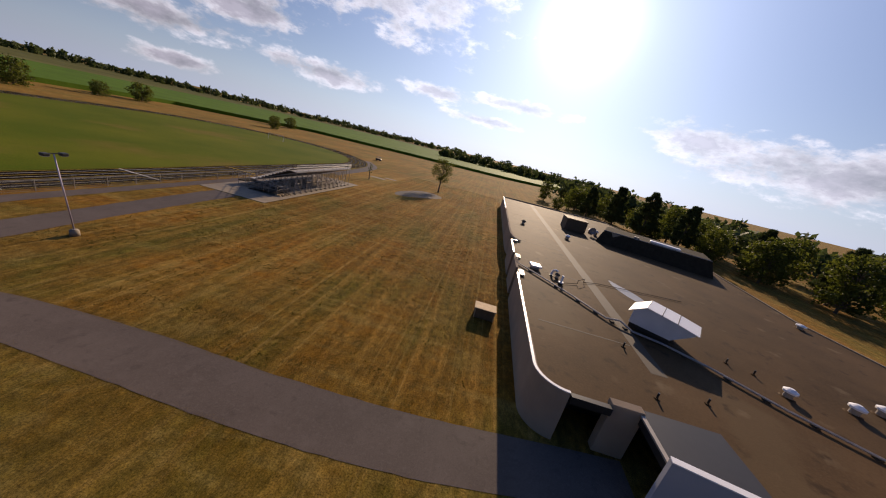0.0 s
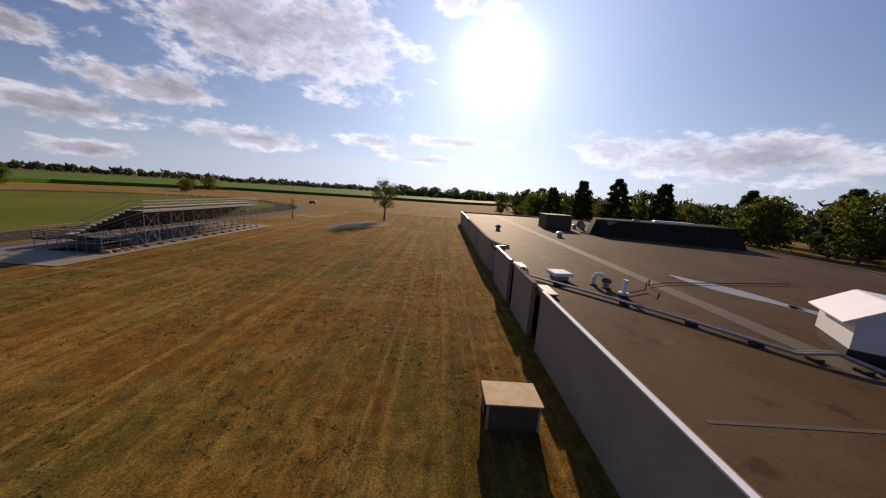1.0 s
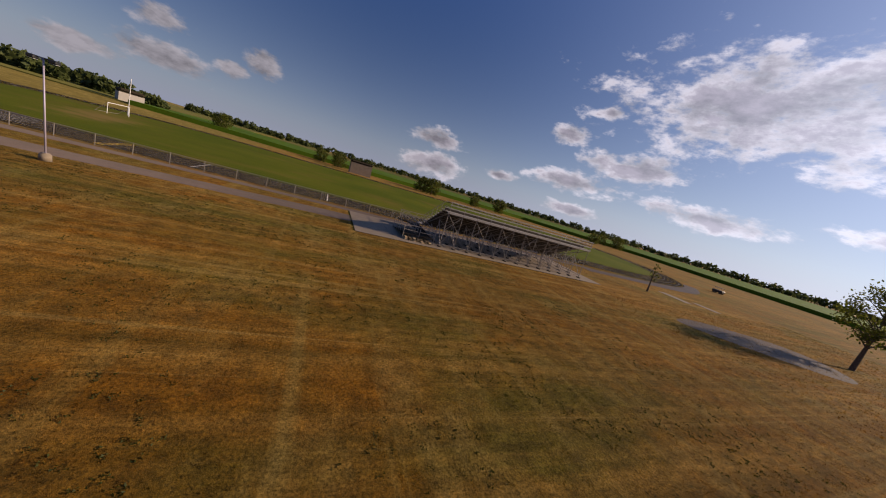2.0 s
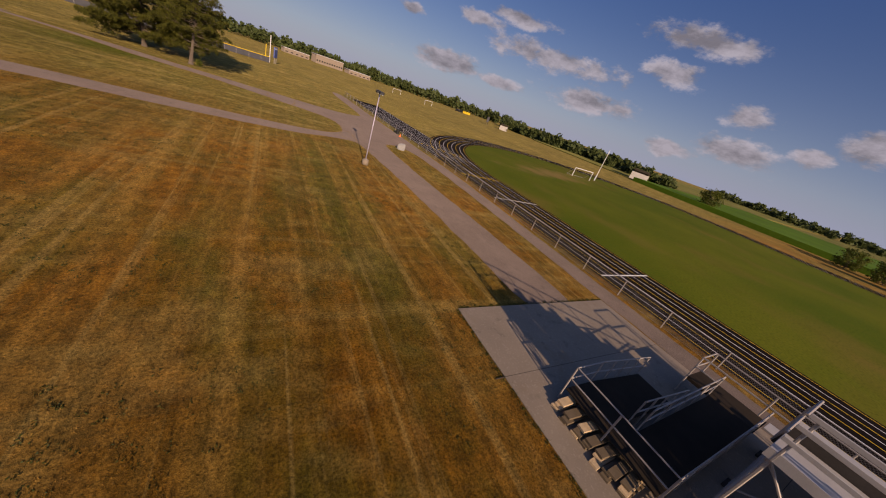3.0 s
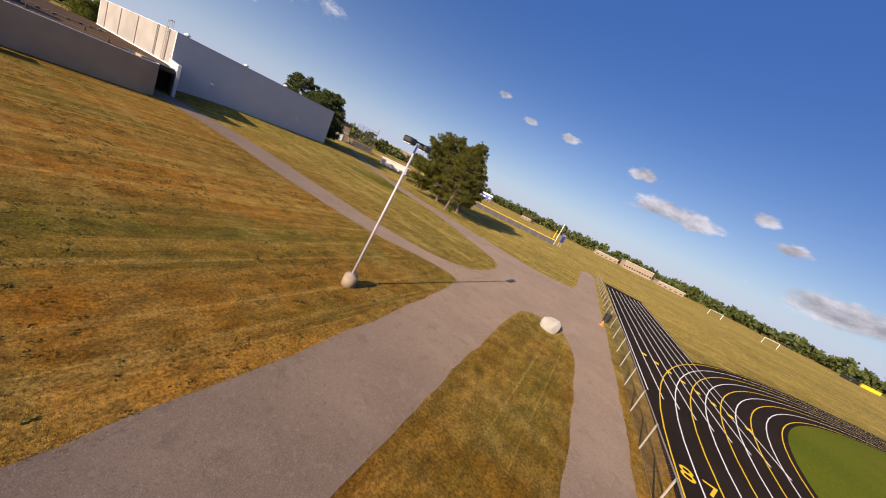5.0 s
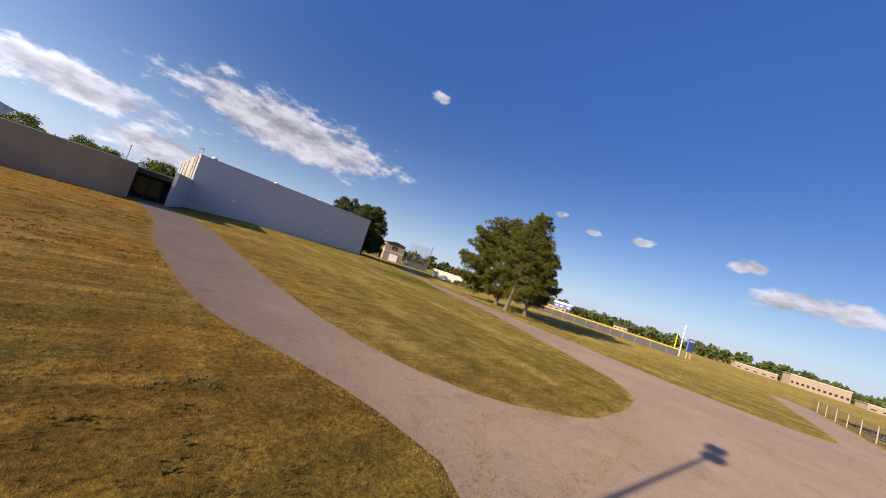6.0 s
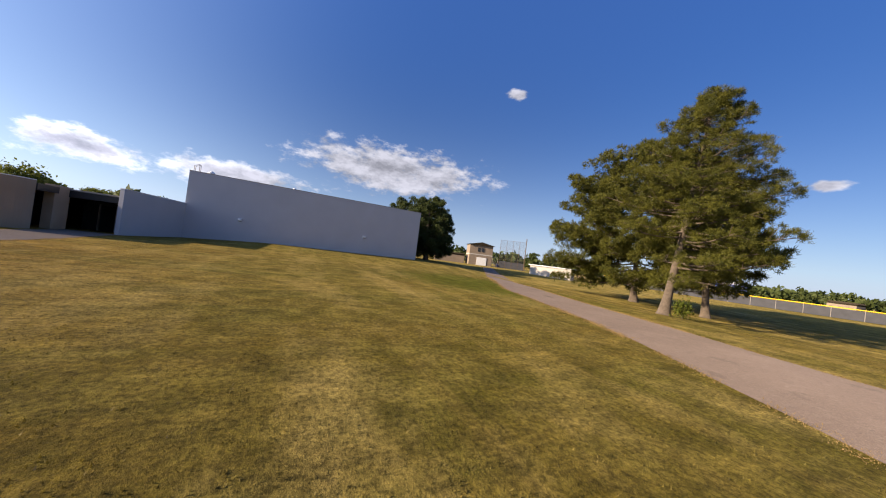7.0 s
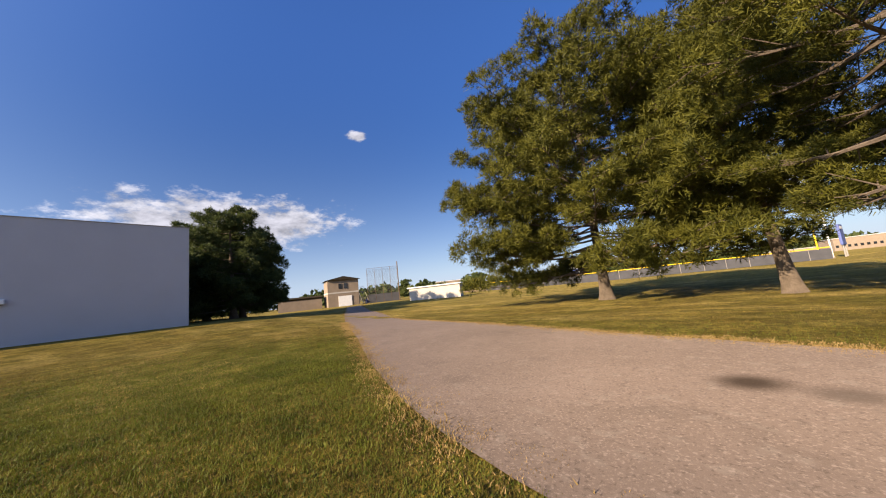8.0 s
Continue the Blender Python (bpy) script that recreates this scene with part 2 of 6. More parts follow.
worn_spot(M_turf, -84.5, -19.0, 17.0, 4.5, 14, (0.25, 0.165, 0.05), 0.8)
worn_spot(M_turf, -66.0, 8.0, 3.0, 14.0, 4, (0.16, 0.125, 0.02), 0.5)
M_concrete = overlaid(M_concrete, [(0.7, 0.58, 0.72, (0.20, 0.135, 0.07), 0.5), (2.2, 0.60, 0.70, (0.12, 0.095, 0.07), 0.45), (14.0, 0.56, 0.68, (0.36, 0.30, 0.22), 0.4)])
M_stucco = material("aggregate_panel", (0.36, 0.272, 0.188), 0.95, vary=0.12, scale=0.7, fine=60, bump=0.5)
M_gym = material("painted_panel", (0.48, 0.465, 0.475), 0.85, vary=0.06, scale=0.5, fine=50, bump=0.2)
def roof_material():
    """Membrane with broad stains, dusty tide marks and lap seams."""
    m = material("roof_membrane", (0.076, 0.045, 0.021), 0.74, vary=0.35, scale=0.18, fine=10, bump=0.35, spec=0.06)
    n, l = m.node_tree.nodes, m.node_tree.links
    b = n["Principled BSDF"]
    old = b.inputs["Base Color"].links[0].from_socket
    co = n["Texture Coordinate"]
    for scale, lo, hi, colour, amount in ((0.13, 0.58, 0.66, (0.105, 0.072, 0.038), 0.55), (0.4, 0.63, 0.71, (0.17, 0.125, 0.075), 0.5), (0.9, 0.60, 0.70, (0.018, 0.012, 0.008), 0.55), (7.0, 0.60, 0.70, (0.12, 0.085, 0.05), 0.35)):
        t, r, x = n.new("ShaderNodeTexNoise"), n.new("ShaderNodeMapRange"), n.new("ShaderNodeMixRGB")
        t.inputs["Scale"].default_value, t.inputs["Detail"].default_value = scale, 7.0
        r.inputs["From Min"].default_value, r.inputs["From Max"].default_value, r.inputs["To Max"].default_value = lo, hi, amount
        l.new(co.outputs["Object"], t.inputs["Vector"]), l.new(t.outputs["Fac"], r.inputs["Value"]), l.new(r.outputs["Result"], x.inputs[0])
        l.new(old, x.inputs[1])
        x.inputs[2].default_value = (*colour, 1)
        old = x.outputs[0]
    l.new(old, b.inputs["Base Color"])
    return m


M_roof = roof_material()
M_trim = material("white_coping", (0.8, 0.79, 0.78), 0.35, vary=0.05, scale=2, fine=20, bump=0.05)
# near-black: the roof unit's kerb, and shade painted into recesses and the entrance
M_dark = material("dark_and_shade", (0.02, 0.018, 0.017), 0.5, vary=0.2, scale=2, fine=20, bump=0.0)
M_steel = material("galvanised_steel", (0.31, 0.275, 0.24), 0.55, metal=0.15, vary=0.15, scale=4, fine=40, bump=0.1)
M_wire = material("dull_wire", (0.17, 0.16, 0.15), 0.86, vary=0.15, scale=4, fine=40, bump=0.0, spec=0.1)
M_alu = material("aluminium_plank", (0.42, 0.39, 0.35), 0.48, metal=0.15, vary=0.12, scale=3, fine=40, bump=0.1)
M_bark = material("bark", (0.12, 0.094, 0.072), 0.95, vary=0.4, scale=5, fine=25, bump=0.8)
M_wood = material("plywood_lid", (0.5, 0.36, 0.2), 0.8, vary=0.25, scale=3, fine=30, bump=0.2)
M_crate = material("dark_green_crate", (0.12, 0.085, 0.045), 0.8, vary=0.25, scale=3, fine=30, bump=0.2)
M_stone = material("pale_stone", (0.28, 0.27, 0.25), 0.9, vary=0.15, scale=3, fine=25, bump=0.6)
M_brick = material("tan_brick", (0.26, 0.205, 0.155), 0.9, vary=0.15, scale=1, fine=20, bump=0.3)
M_valley = material("roof_valley", (0.052, 0.037, 0.024), 0.8, vary=0.2, scale=0.6, fine=15, bump=0.2)
M_puddle = material("dried_puddle", (0.26, 0.25, 0.24), 0.34, vary=0.1, scale=1, fine=10, bump=0.0)
M_glassdoor = material("dark_glass", (0.015, 0.017, 0.02), 0.08, vary=0.1, scale=1, fine=10, bump=0.0)
M_northpanel = material("pale_panel_stained", (0.30, 0.285, 0.27), 0.9, vary=0.18, scale=0.35, fine=20, bump=0.3, tint=(0.33, 0.305, 0.28))
M_unit = material("grey_enamel", (0.55, 0.56, 0.57), 0.45, vary=0.1, scale=1.5, fine=20, bump=0.05)
M_wooddark = material("weathered_block", (0.06, 0.05, 0.04), 0.85, vary=0.3, scale=4, fine=30, bump=0.3)
M_penthouse = material("brown_sheet_metal", (0.12, 0.08, 0.048), 0.7, vary=0.2, scale=1, fine=15, bump=0.1, spec=0.2)
M_shingle = material("dark_shingle", (0.045, 0.036, 0.024), 0.95, vary=0.35, scale=1.5, fine=12, bump=0.6, spec=0.08)
# darkened so that the riser colour carries the deep shade under the seats
M_riser = material("shade_dark_riser_sheet", (0.055, 0.046, 0.038), 0.7, vary=0.2, scale=2, fine=30, bump=0.1, spec=0.2)
M_rampdeck = material("dark_ramp_deck", (0.030, 0.022, 0.014), 0.85, spec=0.1, vary=0.2, scale=2, fine=30, bump=0.2)
M_lilac = material("lilac_grey_paint", (0.42, 0.38, 0.46), 0.5, metal=0.2, vary=0.12, scale=3, fine=30, bump=0.1)
M_orange = material("orange_plastic", (0.8, 0.16, 0.02), 0.5, vary=0.1, scale=3, fine=30, bump=0.0)
M_pipe = material("weathered_conduit", (0.34, 0.31, 0.28), 0.6, metal=0.2, vary=0.25, scale=4, fine=30, bump=0.1, spec=0.3)
M_screen = material("grey_windscreen", (0.075, 0.075, 0.082), 0.9, vary=0.2, scale=1, fine=20, bump=0.1)
M_blue = material("blue_panel", (0.06, 0.09, 0.28), 0.5, vary=0.1, scale=1, fine=20, bump=0.0)
M_cream = material("cream_block", (0.46, 0.425, 0.38), 0.85, vary=0.08, scale=0.8, fine=20, bump=0.2)
M_dirt = material("tan_dirt", (0.24, 0.165, 0.10), 0.95, vary=0.2, scale=0.15, fine=3, bump=0.3, spec=0.1)
M_cornfield = material("corn_canopy", (0.080, 0.145, 0.010), 0.8, vary=0.3, scale=0.05, fine=1.2, bump=1.0, spec=0.05)
M_soy = material("bean_canopy", (0.095, 0.11, 0.022), 0.95, vary=0.3, scale=0.02, fine=0.8, bump=0.6, tint=(0.16, 0.14, 0.04), spec=0.05)
M_black = material("black_plastic", (0.02, 0.02, 0.02), 0.4, vary=0.2, scale=4, fine=30, bump=0.0)


# ---- mesh helpers ----
def mesh_object(name, bm, mat, parent=None, smooth=False):
    me = bpy.data.meshes.new(name)
    bm.normal_update()
    bm.to_mesh(me)
    bm.free()
    for m in (mat if isinstance(mat, (list, tuple)) else (mat,)):
        me.materials.append(m)
    if smooth:
        for p in me.polygons:
            p.use_smooth = True
    ob = new(name, me)
    if parent is not None:
        ob.parent = parent
    return ob


def part(name, bm, mat, parent, label="", smooth=False):
    return tagged(mesh_object(name, bm, mat, parent, smooth), label)


def structure(name, bm, mat, label, category, smooth=False):
    return tagged(mesh_object(name, bm, mat, None, smooth), label, category, "", "structure")


def thing(name, x, y, z, label, category, group="", rz=0):
    e = new(name)
    e.matrix_basis = pose(x, y, z, 0, 0, rz)
    return tagged(e, label, category, group)


def add_box(bm, x0, y0, z0, x1, y1, z1, bevel=0.0, m=None):
    r = bmesh.ops.create_cube(bm, size=1.0, matrix=Matrix.LocRotScale(((x0 + x1) / 2, (y0 + y1) / 2, (z0 + z1) / 2), None, (abs(x1 - x0), abs(y1 - y0), abs(z1 - z0))))
    vs = r["verts"]
    if bevel:
        es = list({e for v in vs for e in v.link_edges})
        out = bmesh.ops.bevel(bm, geom=es, offset=bevel, segments=1, affect="EDGES", profile=0.5)
        vs = list({v for f in out["faces"] for v in f.verts} | {v for v in vs if v.is_valid})
    if m is not None:
        bmesh.ops.transform(bm, matrix=m, verts=vs)
    return vs


def box(x0, y0, z0, x1, y1, z1, bevel=0.0):
    bm = bmesh.new()
    add_box(bm, x0, y0, z0, x1, y1, z1, bevel)
    return bm


def add_tube(bm, a, b, r0, r1=None, seg=8):
    """A round bar from a to b."""
    a, b = Vector(a), Vector(b)
    d = b - a
    m = Matrix.Translation((a + b) / 2) @ d.to_track_quat("Z", "Y").to_matrix().to_4x4()
    return bmesh.ops.create_cone(bm, cap_ends=True, segments=seg, radius1=r0, radius2=r0 if r1 is None else r1, depth=d.length, matrix=m)["verts"]


def tube(points, r, seg=8):
    bm = bmesh.new()
    for a, b in zip(points, points[1:]):
        add_tube(bm, a, b, r, r, seg)
    return bm


def rise(x, y):
    """Height of the ground: a low bank along the hall, a slight dip under the pines."""
    s = lambda a, b, v: (lambda u: u * u * (3 - 2 * u))(min(1.0, max(0.0, (v - a) / (b - a))))
    return 0.5 * s(1, 14, x) * s(-4, -16, y) * s(-48, -38, y) - 0.45 * s(-33, -42, y) * s(30, -2, x) * s(-36, -25, x)


def smooth_line(pts, step=1.0, closed=False):
    """Catmull-Rom through the points."""
    out, n = [], len(pts)
    p = [Vector((*q, 0)) for q in pts]
    for i in range(n if closed else n - 1):
        a, b, c, d = (p[(i + k) % n] if closed else p[min(n - 1, max(0, i + k))] for k in (-1, 0, 1, 2))
        k = max(1, int((c - b).length / step))
        for j in range(k):
            t = j / k
            out.append(0.5 * (2 * b + (c - a) * t + (2 * a - 5 * b + 4 * c - d) * t * t + (3 * b - a - 3 * c + d) * t ** 3))
    if not closed:
        out.append(p[-1])
    return out


def pave(pts, z, jitter=0.12, closed=True):
    """A flat paved piece with a slightly ragged edge."""
    bm = bmesh.new()
    line = smooth_line(pts, 0.6, True)
    vs = []
    for v in line:
        o = noise.noise_vector(v * 0.9) * jitter + noise.noise_vector(v * 3.1) * jitter * 0.5
        vs.append(bm.verts.new((v.x + o.x, v.y + o.y, z)))
    f = bm.faces.new(vs)
    bmesh.ops.triangulate(bm, faces=[f])
    return bm


def ribbon(left, right, z, jitter=0.12, across=6, step=0.7):
    """A paved way between two edges, laid over the ground."""
    bm = bmesh.new()
    a, b = smooth_line(left, step), smooth_line(right, step)
    n = max(len(a), len(b))
    rows = []
    for i in range(n):
        p, q = a[int(i * (len(a) - 1) / (n - 1))], b[int(i * (len(b) - 1) / (n - 1))]
        p = p + noise.noise_vector(p * 1.1) * jitter
        q = q + noise.noise_vector(q * 1.1) * jitter
        rows.append([bm.verts.new((c.x, c.y, rise(c.x, c.y) + z)) for c in (p.lerp(q, k / across) for k in range(across + 1))])
    for r, s in zip(rows, rows[1:]):
        for k in range(across):
            bm.faces.new((r[k], s[k], s[k + 1], r[k + 1]))
    bmesh.ops.recalc_face_normals(bm, faces=bm.faces)
    if sum(f.normal.z for f in bm.faces) < 0:
        bmesh.ops.reverse_faces(bm, faces=bm.faces)
    return bm


# ---- ground ----
def ground_colour(m):
    """Colour and relief of the dry lawn, one and the same field for the earth and its blades."""
    n, l = m.node_tree.nodes, m.node_tree.links
    co = n.new("ShaderNodeTexCoord")

    def tex(scale, detail=5.0, stretch=(1, 1, 1), turn=0.0, rough=0.6):
        mp, t = n.new("ShaderNodeMapping"), n.new("ShaderNodeTexNoise")
        mp.inputs["Scale"].default_value, mp.inputs["Rotation"].default_value = stretch, (0, 0, turn)
        t.inputs["Scale"].default_value, t.inputs["Detail"].default_value, t.inputs["Roughness"].default_value = scale, detail, rough
        l.new(co.outputs["Object"], mp.inputs["Vector"])
        l.new(mp.outputs["Vector"], t.inputs["Vector"])
        return t.outputs["Fac"]

    def ramp(fac, lo, hi, c0=(0, 0, 0), c1=(1, 1, 1)):
        r = n.new("ShaderNodeValToRGB")
        r.color_ramp.elements[0].position, r.color_ramp.elements[1].position = lo, hi
        r.color_ramp.elements[0].color, r.color_ramp.elements[1].color = (*c0, 1), (*c1, 1)
        l.new(fac, r.inputs["Fac"])
        return r.outputs["Color"]

    def mix(fac, a, c, mode="MIX"):
        x = n.new("ShaderNodeMixRGB")
        x.blend_type = mode
        for s, v in zip(x.inputs, (fac, a, c)):
            if isinstance(v, (int, float)):
                s.default_value = v
            elif isinstance(v, tuple):
                s.default_value = (*v, 1)
            else:
                l.new(v, s)
        return x.outputs["Color"]

    def math_node(op, a, c):
        x = n.new("ShaderNodeMath")
        x.operation = op
        for s, v in zip(x.inputs, (a, c)):
            if isinstance(v, (int, float)):
                s.default_value = v
            else:
                l.new(v, s)
        return x.outputs[0]

    sep = n.new("ShaderNodeSeparateXYZ")
    l.new(co.outputs["Object"], sep.inputs[0])
    straw = ramp(tex(1.3, 8), 0.32, 0.70, (0.148, 0.055, 0.003), (0.350, 0.150, 0.013))
    green = ramp(tex(1.7, 8), 0.32, 0.68, (0.044, 0.053, 0.003), (0.155, 0.142, 0.018))
    lawn = ramp(tex(1.1, 8), 0.34, 0.66, (0.068, 0.074, 0.005), (0.262, 0.220, 0.052))
    # the lawn by the hall and the pines is greener than the field
    south = math_node("ADD", math_node("MULTIPLY", sep.outputs["Y"], -0.045), math_node("MULTIPLY", tex(0.06, 3), 1.6))
    lush = math_node("MULTIPLY", ramp(math_node("MULTIPLY", math_node("SUBTRACT", south, 0.56), 1.1), 0.0, 1.0), 0.9)
    patch = math_node("MULTIPLY", ramp(tex(0.10, 6, (1.6, 0.7, 1), 0.12), 0.47, 0.62), 0.8)
    # a greener band beside the path
    ex, ey = math_node("MULTIPLY", math_node("ADD", sep.outputs["X"], 31.8), 0.36), math_node("MULTIPLY", math_node("SUBTRACT", sep.outputs["Y"], 11.0), 0.055)
    oval_d = math_node("ADD", math_node("MULTIPLY", ex, ex), math_node("MULTIPLY", ey, ey))
    band = math_node("MULTIPLY", ramp(math_node("SUBTRACT", math_node("MULTIPLY", tex(0.35, 5), 2.4), oval_d), 0.25, 1.0), 0.9)
    col = mix(lush, mix(math_node("MAXIMUM", patch, band), straw, green), lawn)
    # broad uneven drying, then mower tracks along the field and pale worn streaks
    col = mix(math_node("MULTIPLY", ramp(tex(0.25, 5), 0.45, 0.70), 0.45), col, (0.205, 0.128, 0.027))
    streak = ramp(tex(1.0, 5, (0.95, 0.03, 1), -0.06), 0.45, 0.66)
    field = ramp(math_node("ADD", math_node("MULTIPLY", sep.outputs["Y"], 0.04), 1.0), 0.25, 0.95)
    streak = math_node("MULTIPLY", streak, math_node("ADD", math_node("MULTIPLY", field, 0.8), 0.2))
    col = mix(math_node("MULTIPLY", streak, 0.55), col, (0.43, 0.238, 0.055))
    streak2 = ramp(tex(1.0, 5, (0.035, 0.8, 1), 0.30), 0.54, 0.70)
    col = mix(math_node("MULTIPLY", streak2, 0.50), col, (0.39, 0.275, 0.085))
    track = math_node("MULTIPLY", ramp(tex(1.0, 4, (2.0, 0.018, 1), -0.03), 0.57, 0.64), math_node("MULTIPLY", field, 0.44))
    col = mix(track, col, (0.46, 0.30, 0.10))
    dull = ramp(tex(1.0, 5, (0.6, 0.025, 1), 0.05), 0.52, 0.66)
    dull = math_node("MULTIPLY", dull, math_node("ADD", math_node("MULTIPLY", field, 0.8), 0.2))
    col = mix(math_node("MULTIPLY", dull, 0.40), col, (0.062, 0.048, 0.006))
    col = mix(math_node("MULTIPLY", ramp(tex(5, 8, rough=0.75), 0.52, 0.68), 0.42), col, (0.042, 0.028, 0.004))
    col = mix(math_node("MULTIPLY", ramp(tex(22, 5, rough=0.75), 0.52, 0.68), 0.40), col, (0.27, 0.18, 0.06))
    col = mix(math_node("MULTIPLY", ramp(tex(3.2, 4), 0.66, 0.74), 0.5), col, (0.04, 0.048, 0.007))
    col = mix(1.0, col, ramp(tex(0.045, 4), 0.36, 0.64, (0.62, 0.64, 0.58), (0.95, 0.94, 0.90)), "MULTIPLY")
    worn = math_node("MULTIPLY", ramp(tex(0.30, 7, (0.6, 1.3, 1), 0.5, 0.65), 0.50, 0.66), math_node("SUBTRACT", 0.62, math_node("MULTIPLY", field, 0.36)))
    col = mix(worn, col, (0.36, 0.27, 0.095))
    # clumps and gaps of the mown sward
    col = mix(1.0, col, ramp(tex(2.6, 7, (1, 0.45, 1), -0.06, 0.8), 0.38, 0.62, (0.58, 0.59, 0.54), (1.36, 1.34, 1.26)), "MULTIPLY")
    col = mix(1.0, col, ramp(tex(13, 6, rough=0.85), 0.40, 0.60, (0.42, 0.42, 0.38), (1.52, 1.48, 1.38)), "MULTIPLY")
    return col, math_node("ADD", math_node("MULTIPLY", tex(14, 6, rough=0.7), 0.6), tex(48, 5, rough=0.7))


def ground_material():
    m = bpy.data.materials.new("dry_lawn")
    m.use_nodes = True
    n, l = m.node_tree.nodes, m.node_tree.links
    b = n["Principled BSDF"]
    b.inputs["Roughness"].default_value = 0.95
    b.inputs["Specular IOR Level"].default_value, b.inputs["Diffuse Roughness"].default_value = 0.05, 0.15
    b.inputs["Sheen Weight"].default_value, b.inputs["Sheen Roughness"].default_value = 0.08, 0.5
    b.inputs["Sheen Tint"].default_value = (0.80, 0.62, 0.26, 1)
    col, high = ground_colour(m)
    l.new(col, b.inputs["Base Color"])
    bp = n.new("ShaderNodeBump")
    bp.inputs["Strength"].default_value, bp.inputs["Distance"].default_value = 1.0, 0.045
    l.new(high, bp.inputs["Height"])
    l.new(bp.outputs["Normal"], b.inputs["Normal"])
    return m


def build_ground():
    xs = sorted({*range(-70, 41, 2), *(-3000, -1500, -800, -400, -200, -120, 60, 100, 200, 400, 800, 1500, 3000)})
    ys = sorted({*range(-100, 1, 2), *(-3000, -1500, -800, -400, -200, 20, 40, 60, 80, 120, 200, 400, 800, 1500, 3000)})
    bm = bmesh.new()
    g = [[bm.verts.new((x, y, rise(x, y))) for y in ys] for x in xs]
    for i in range(len(xs) - 1):
        for j in range(len(ys) - 1):
            bm.faces.new((g[i][j], g[i + 1][j], g[i + 1][j + 1], g[i][j + 1]))
    structure("ground", bm, ground_material(), "sun-dried brown lawn with mower streaks and greener patches", "lawn", True)


build_ground()

# ---- paved ways ----
structure("path_junction", pave([(-39.4, 23.9), (-38.9, 18), (-38.45, 10), (-37.9, 3), (-37.35, -1.5), (-36.95, -4.4), (-36.5, -6.1), (-35.2, -7.8), (-35.7, -10.2), (-36.05, -13), (-35.7, -16.4), (-34.4, -18.6), (-31.3, -20.6), (-28.0, -22.9), (-28.0, -28.3),
          (-33.2, -27.2), (-37.5, -26.6), (-41.0, -27.8), (-42.2, -30), (-42.0, -38), (-41.2, -57), (-43.6, -57), (-45.1, -34), (-46.6, -12), (-47.3, 2), (-47.3, 20), (-47.3, 62), (-45.5, 62), (-45.5, 20), (-45.4, 8), (-45.0, -2),
          (-44.3, -6.9), (-43.0, -8.9), (-41.7, -8.9), (-40.8, -7.6), (-40.85, -3), (-41.3, 5), (-42.1, 14), (-42.4, 23.9)], 0.010), M_asphalt, "worn grey asphalt path along the running track", "path")
structure("path_entrance", ribbon([(-36.9, -5.6), (-35.8, -6.1), (-34.6, -5.9), (-33.0, -5.35), (-30.4, -4.3), (-26.5, -3.8), (-20, -3.5), (-14, -3.6), (-8, -3.4), (-3.4, -3.0), (2.0, -2.3), (5.6, -1.9)],
          [(-36.9, -11.4), (-35.7, -10.6), (-35.0, -9.2), (-33.4, -7.9), (-30.5, -7.1), (-26, -6.8), (-20, -6.8), (-13.5, -6.9), (-8, -6.7), (-3.5, -6.2), (1.0, -5.5), (5.6, -4.9)], 0.0108, 0.05), M_asphalt, "grey asphalt path across the lawn to the entrance", "path")
structure("path_south", ribbon([(-30.6, -21.2), (-25.4, -24.2), (-22, -26.1), (-18.9, -27.4), (-14.2, -28.9), (-12.1, -29.5), (-9.5, -30.8), (-6.8, -32.4), (0.5, -36.6), (12, -43.6), (34, -57.5)],
          [(-31.5, -27.6), (-28.1, -28.5), (-24.5, -29.3), (-20.2, -30.8), (-16.7, -31.8), (-12.4, -33.3), (-9.9, -34.5), (-6.9, -36.1), (1.4, -40.7), (15, -48.4), (34, -60.5)], 0.0108, 0.05), M_asphalt, "grey asphalt path past the pine trees", "path")


worn_spot(M_asphalt, -13.70, -31.2, 0.24, 0.21, 10, (0.030, 0.021, 0.014), 0.9)
worn_spot(M_asphalt, -14.15, -31.08, 0.19, 0.16, 0, (0.070, 0.054, 0.042), 0.7)
worn_spot(M_asphalt, -14.6, -33.6, 0.9, 0.35, 25, (0.085, 0.068, 0.054), 0.5)
structure("bleacher_slab", box(-45.4, 23.4, -0.1, -35.0, 55.0, 0.035, 0.01), M_concrete, "pale concrete slab under the bleachers", "slab")


# ---- running track ----
TX, TR, TS, TN, LANE = -55.3, 38.0, -2.0, 84.0, 0.80   # inner edge, radius, ends of the straights, lane


def oval(off, n=64):
    """The track's oval, off metres outside its inner edge."""
    r, cx = TR + off, TX - TR
    a = [(cx + r * math.cos(u), TS + r * math.sin(u)) for u in (-math.pi * k / n for k in range(n + 1))]
    b = [(cx + r * math.cos(u), TN + r * math.sin(u)) for u in (math.pi - math.pi * k / n for k in range(n + 1))]
    return a + b


def loop_band(o0, o1, z):
    bm = bmesh.new()
    p, q = ([bm.verts.new((*v, z)) for v in oval(o)] for o in (o0, o1))
    for i in range(len(p)):
        j = (i + 1) % len(p)
        bm.faces.new((p[i], q[i], q[j], p[j]))
    bmesh.ops.recalc_face_normals(bm, faces=bm.faces)
    if sum(f.normal.z for f in bm.faces) < 0:
        bmesh.ops.reverse_faces(bm, faces=bm.faces)
    return bm


bm = bmesh.new()
bm.faces.new([bm.verts.new((*v, 0.012)) for v in reversed(oval(-0.3))])
structure("infield", bm, M_turf, "watered green infield turf with worn yellow patches", "turf")
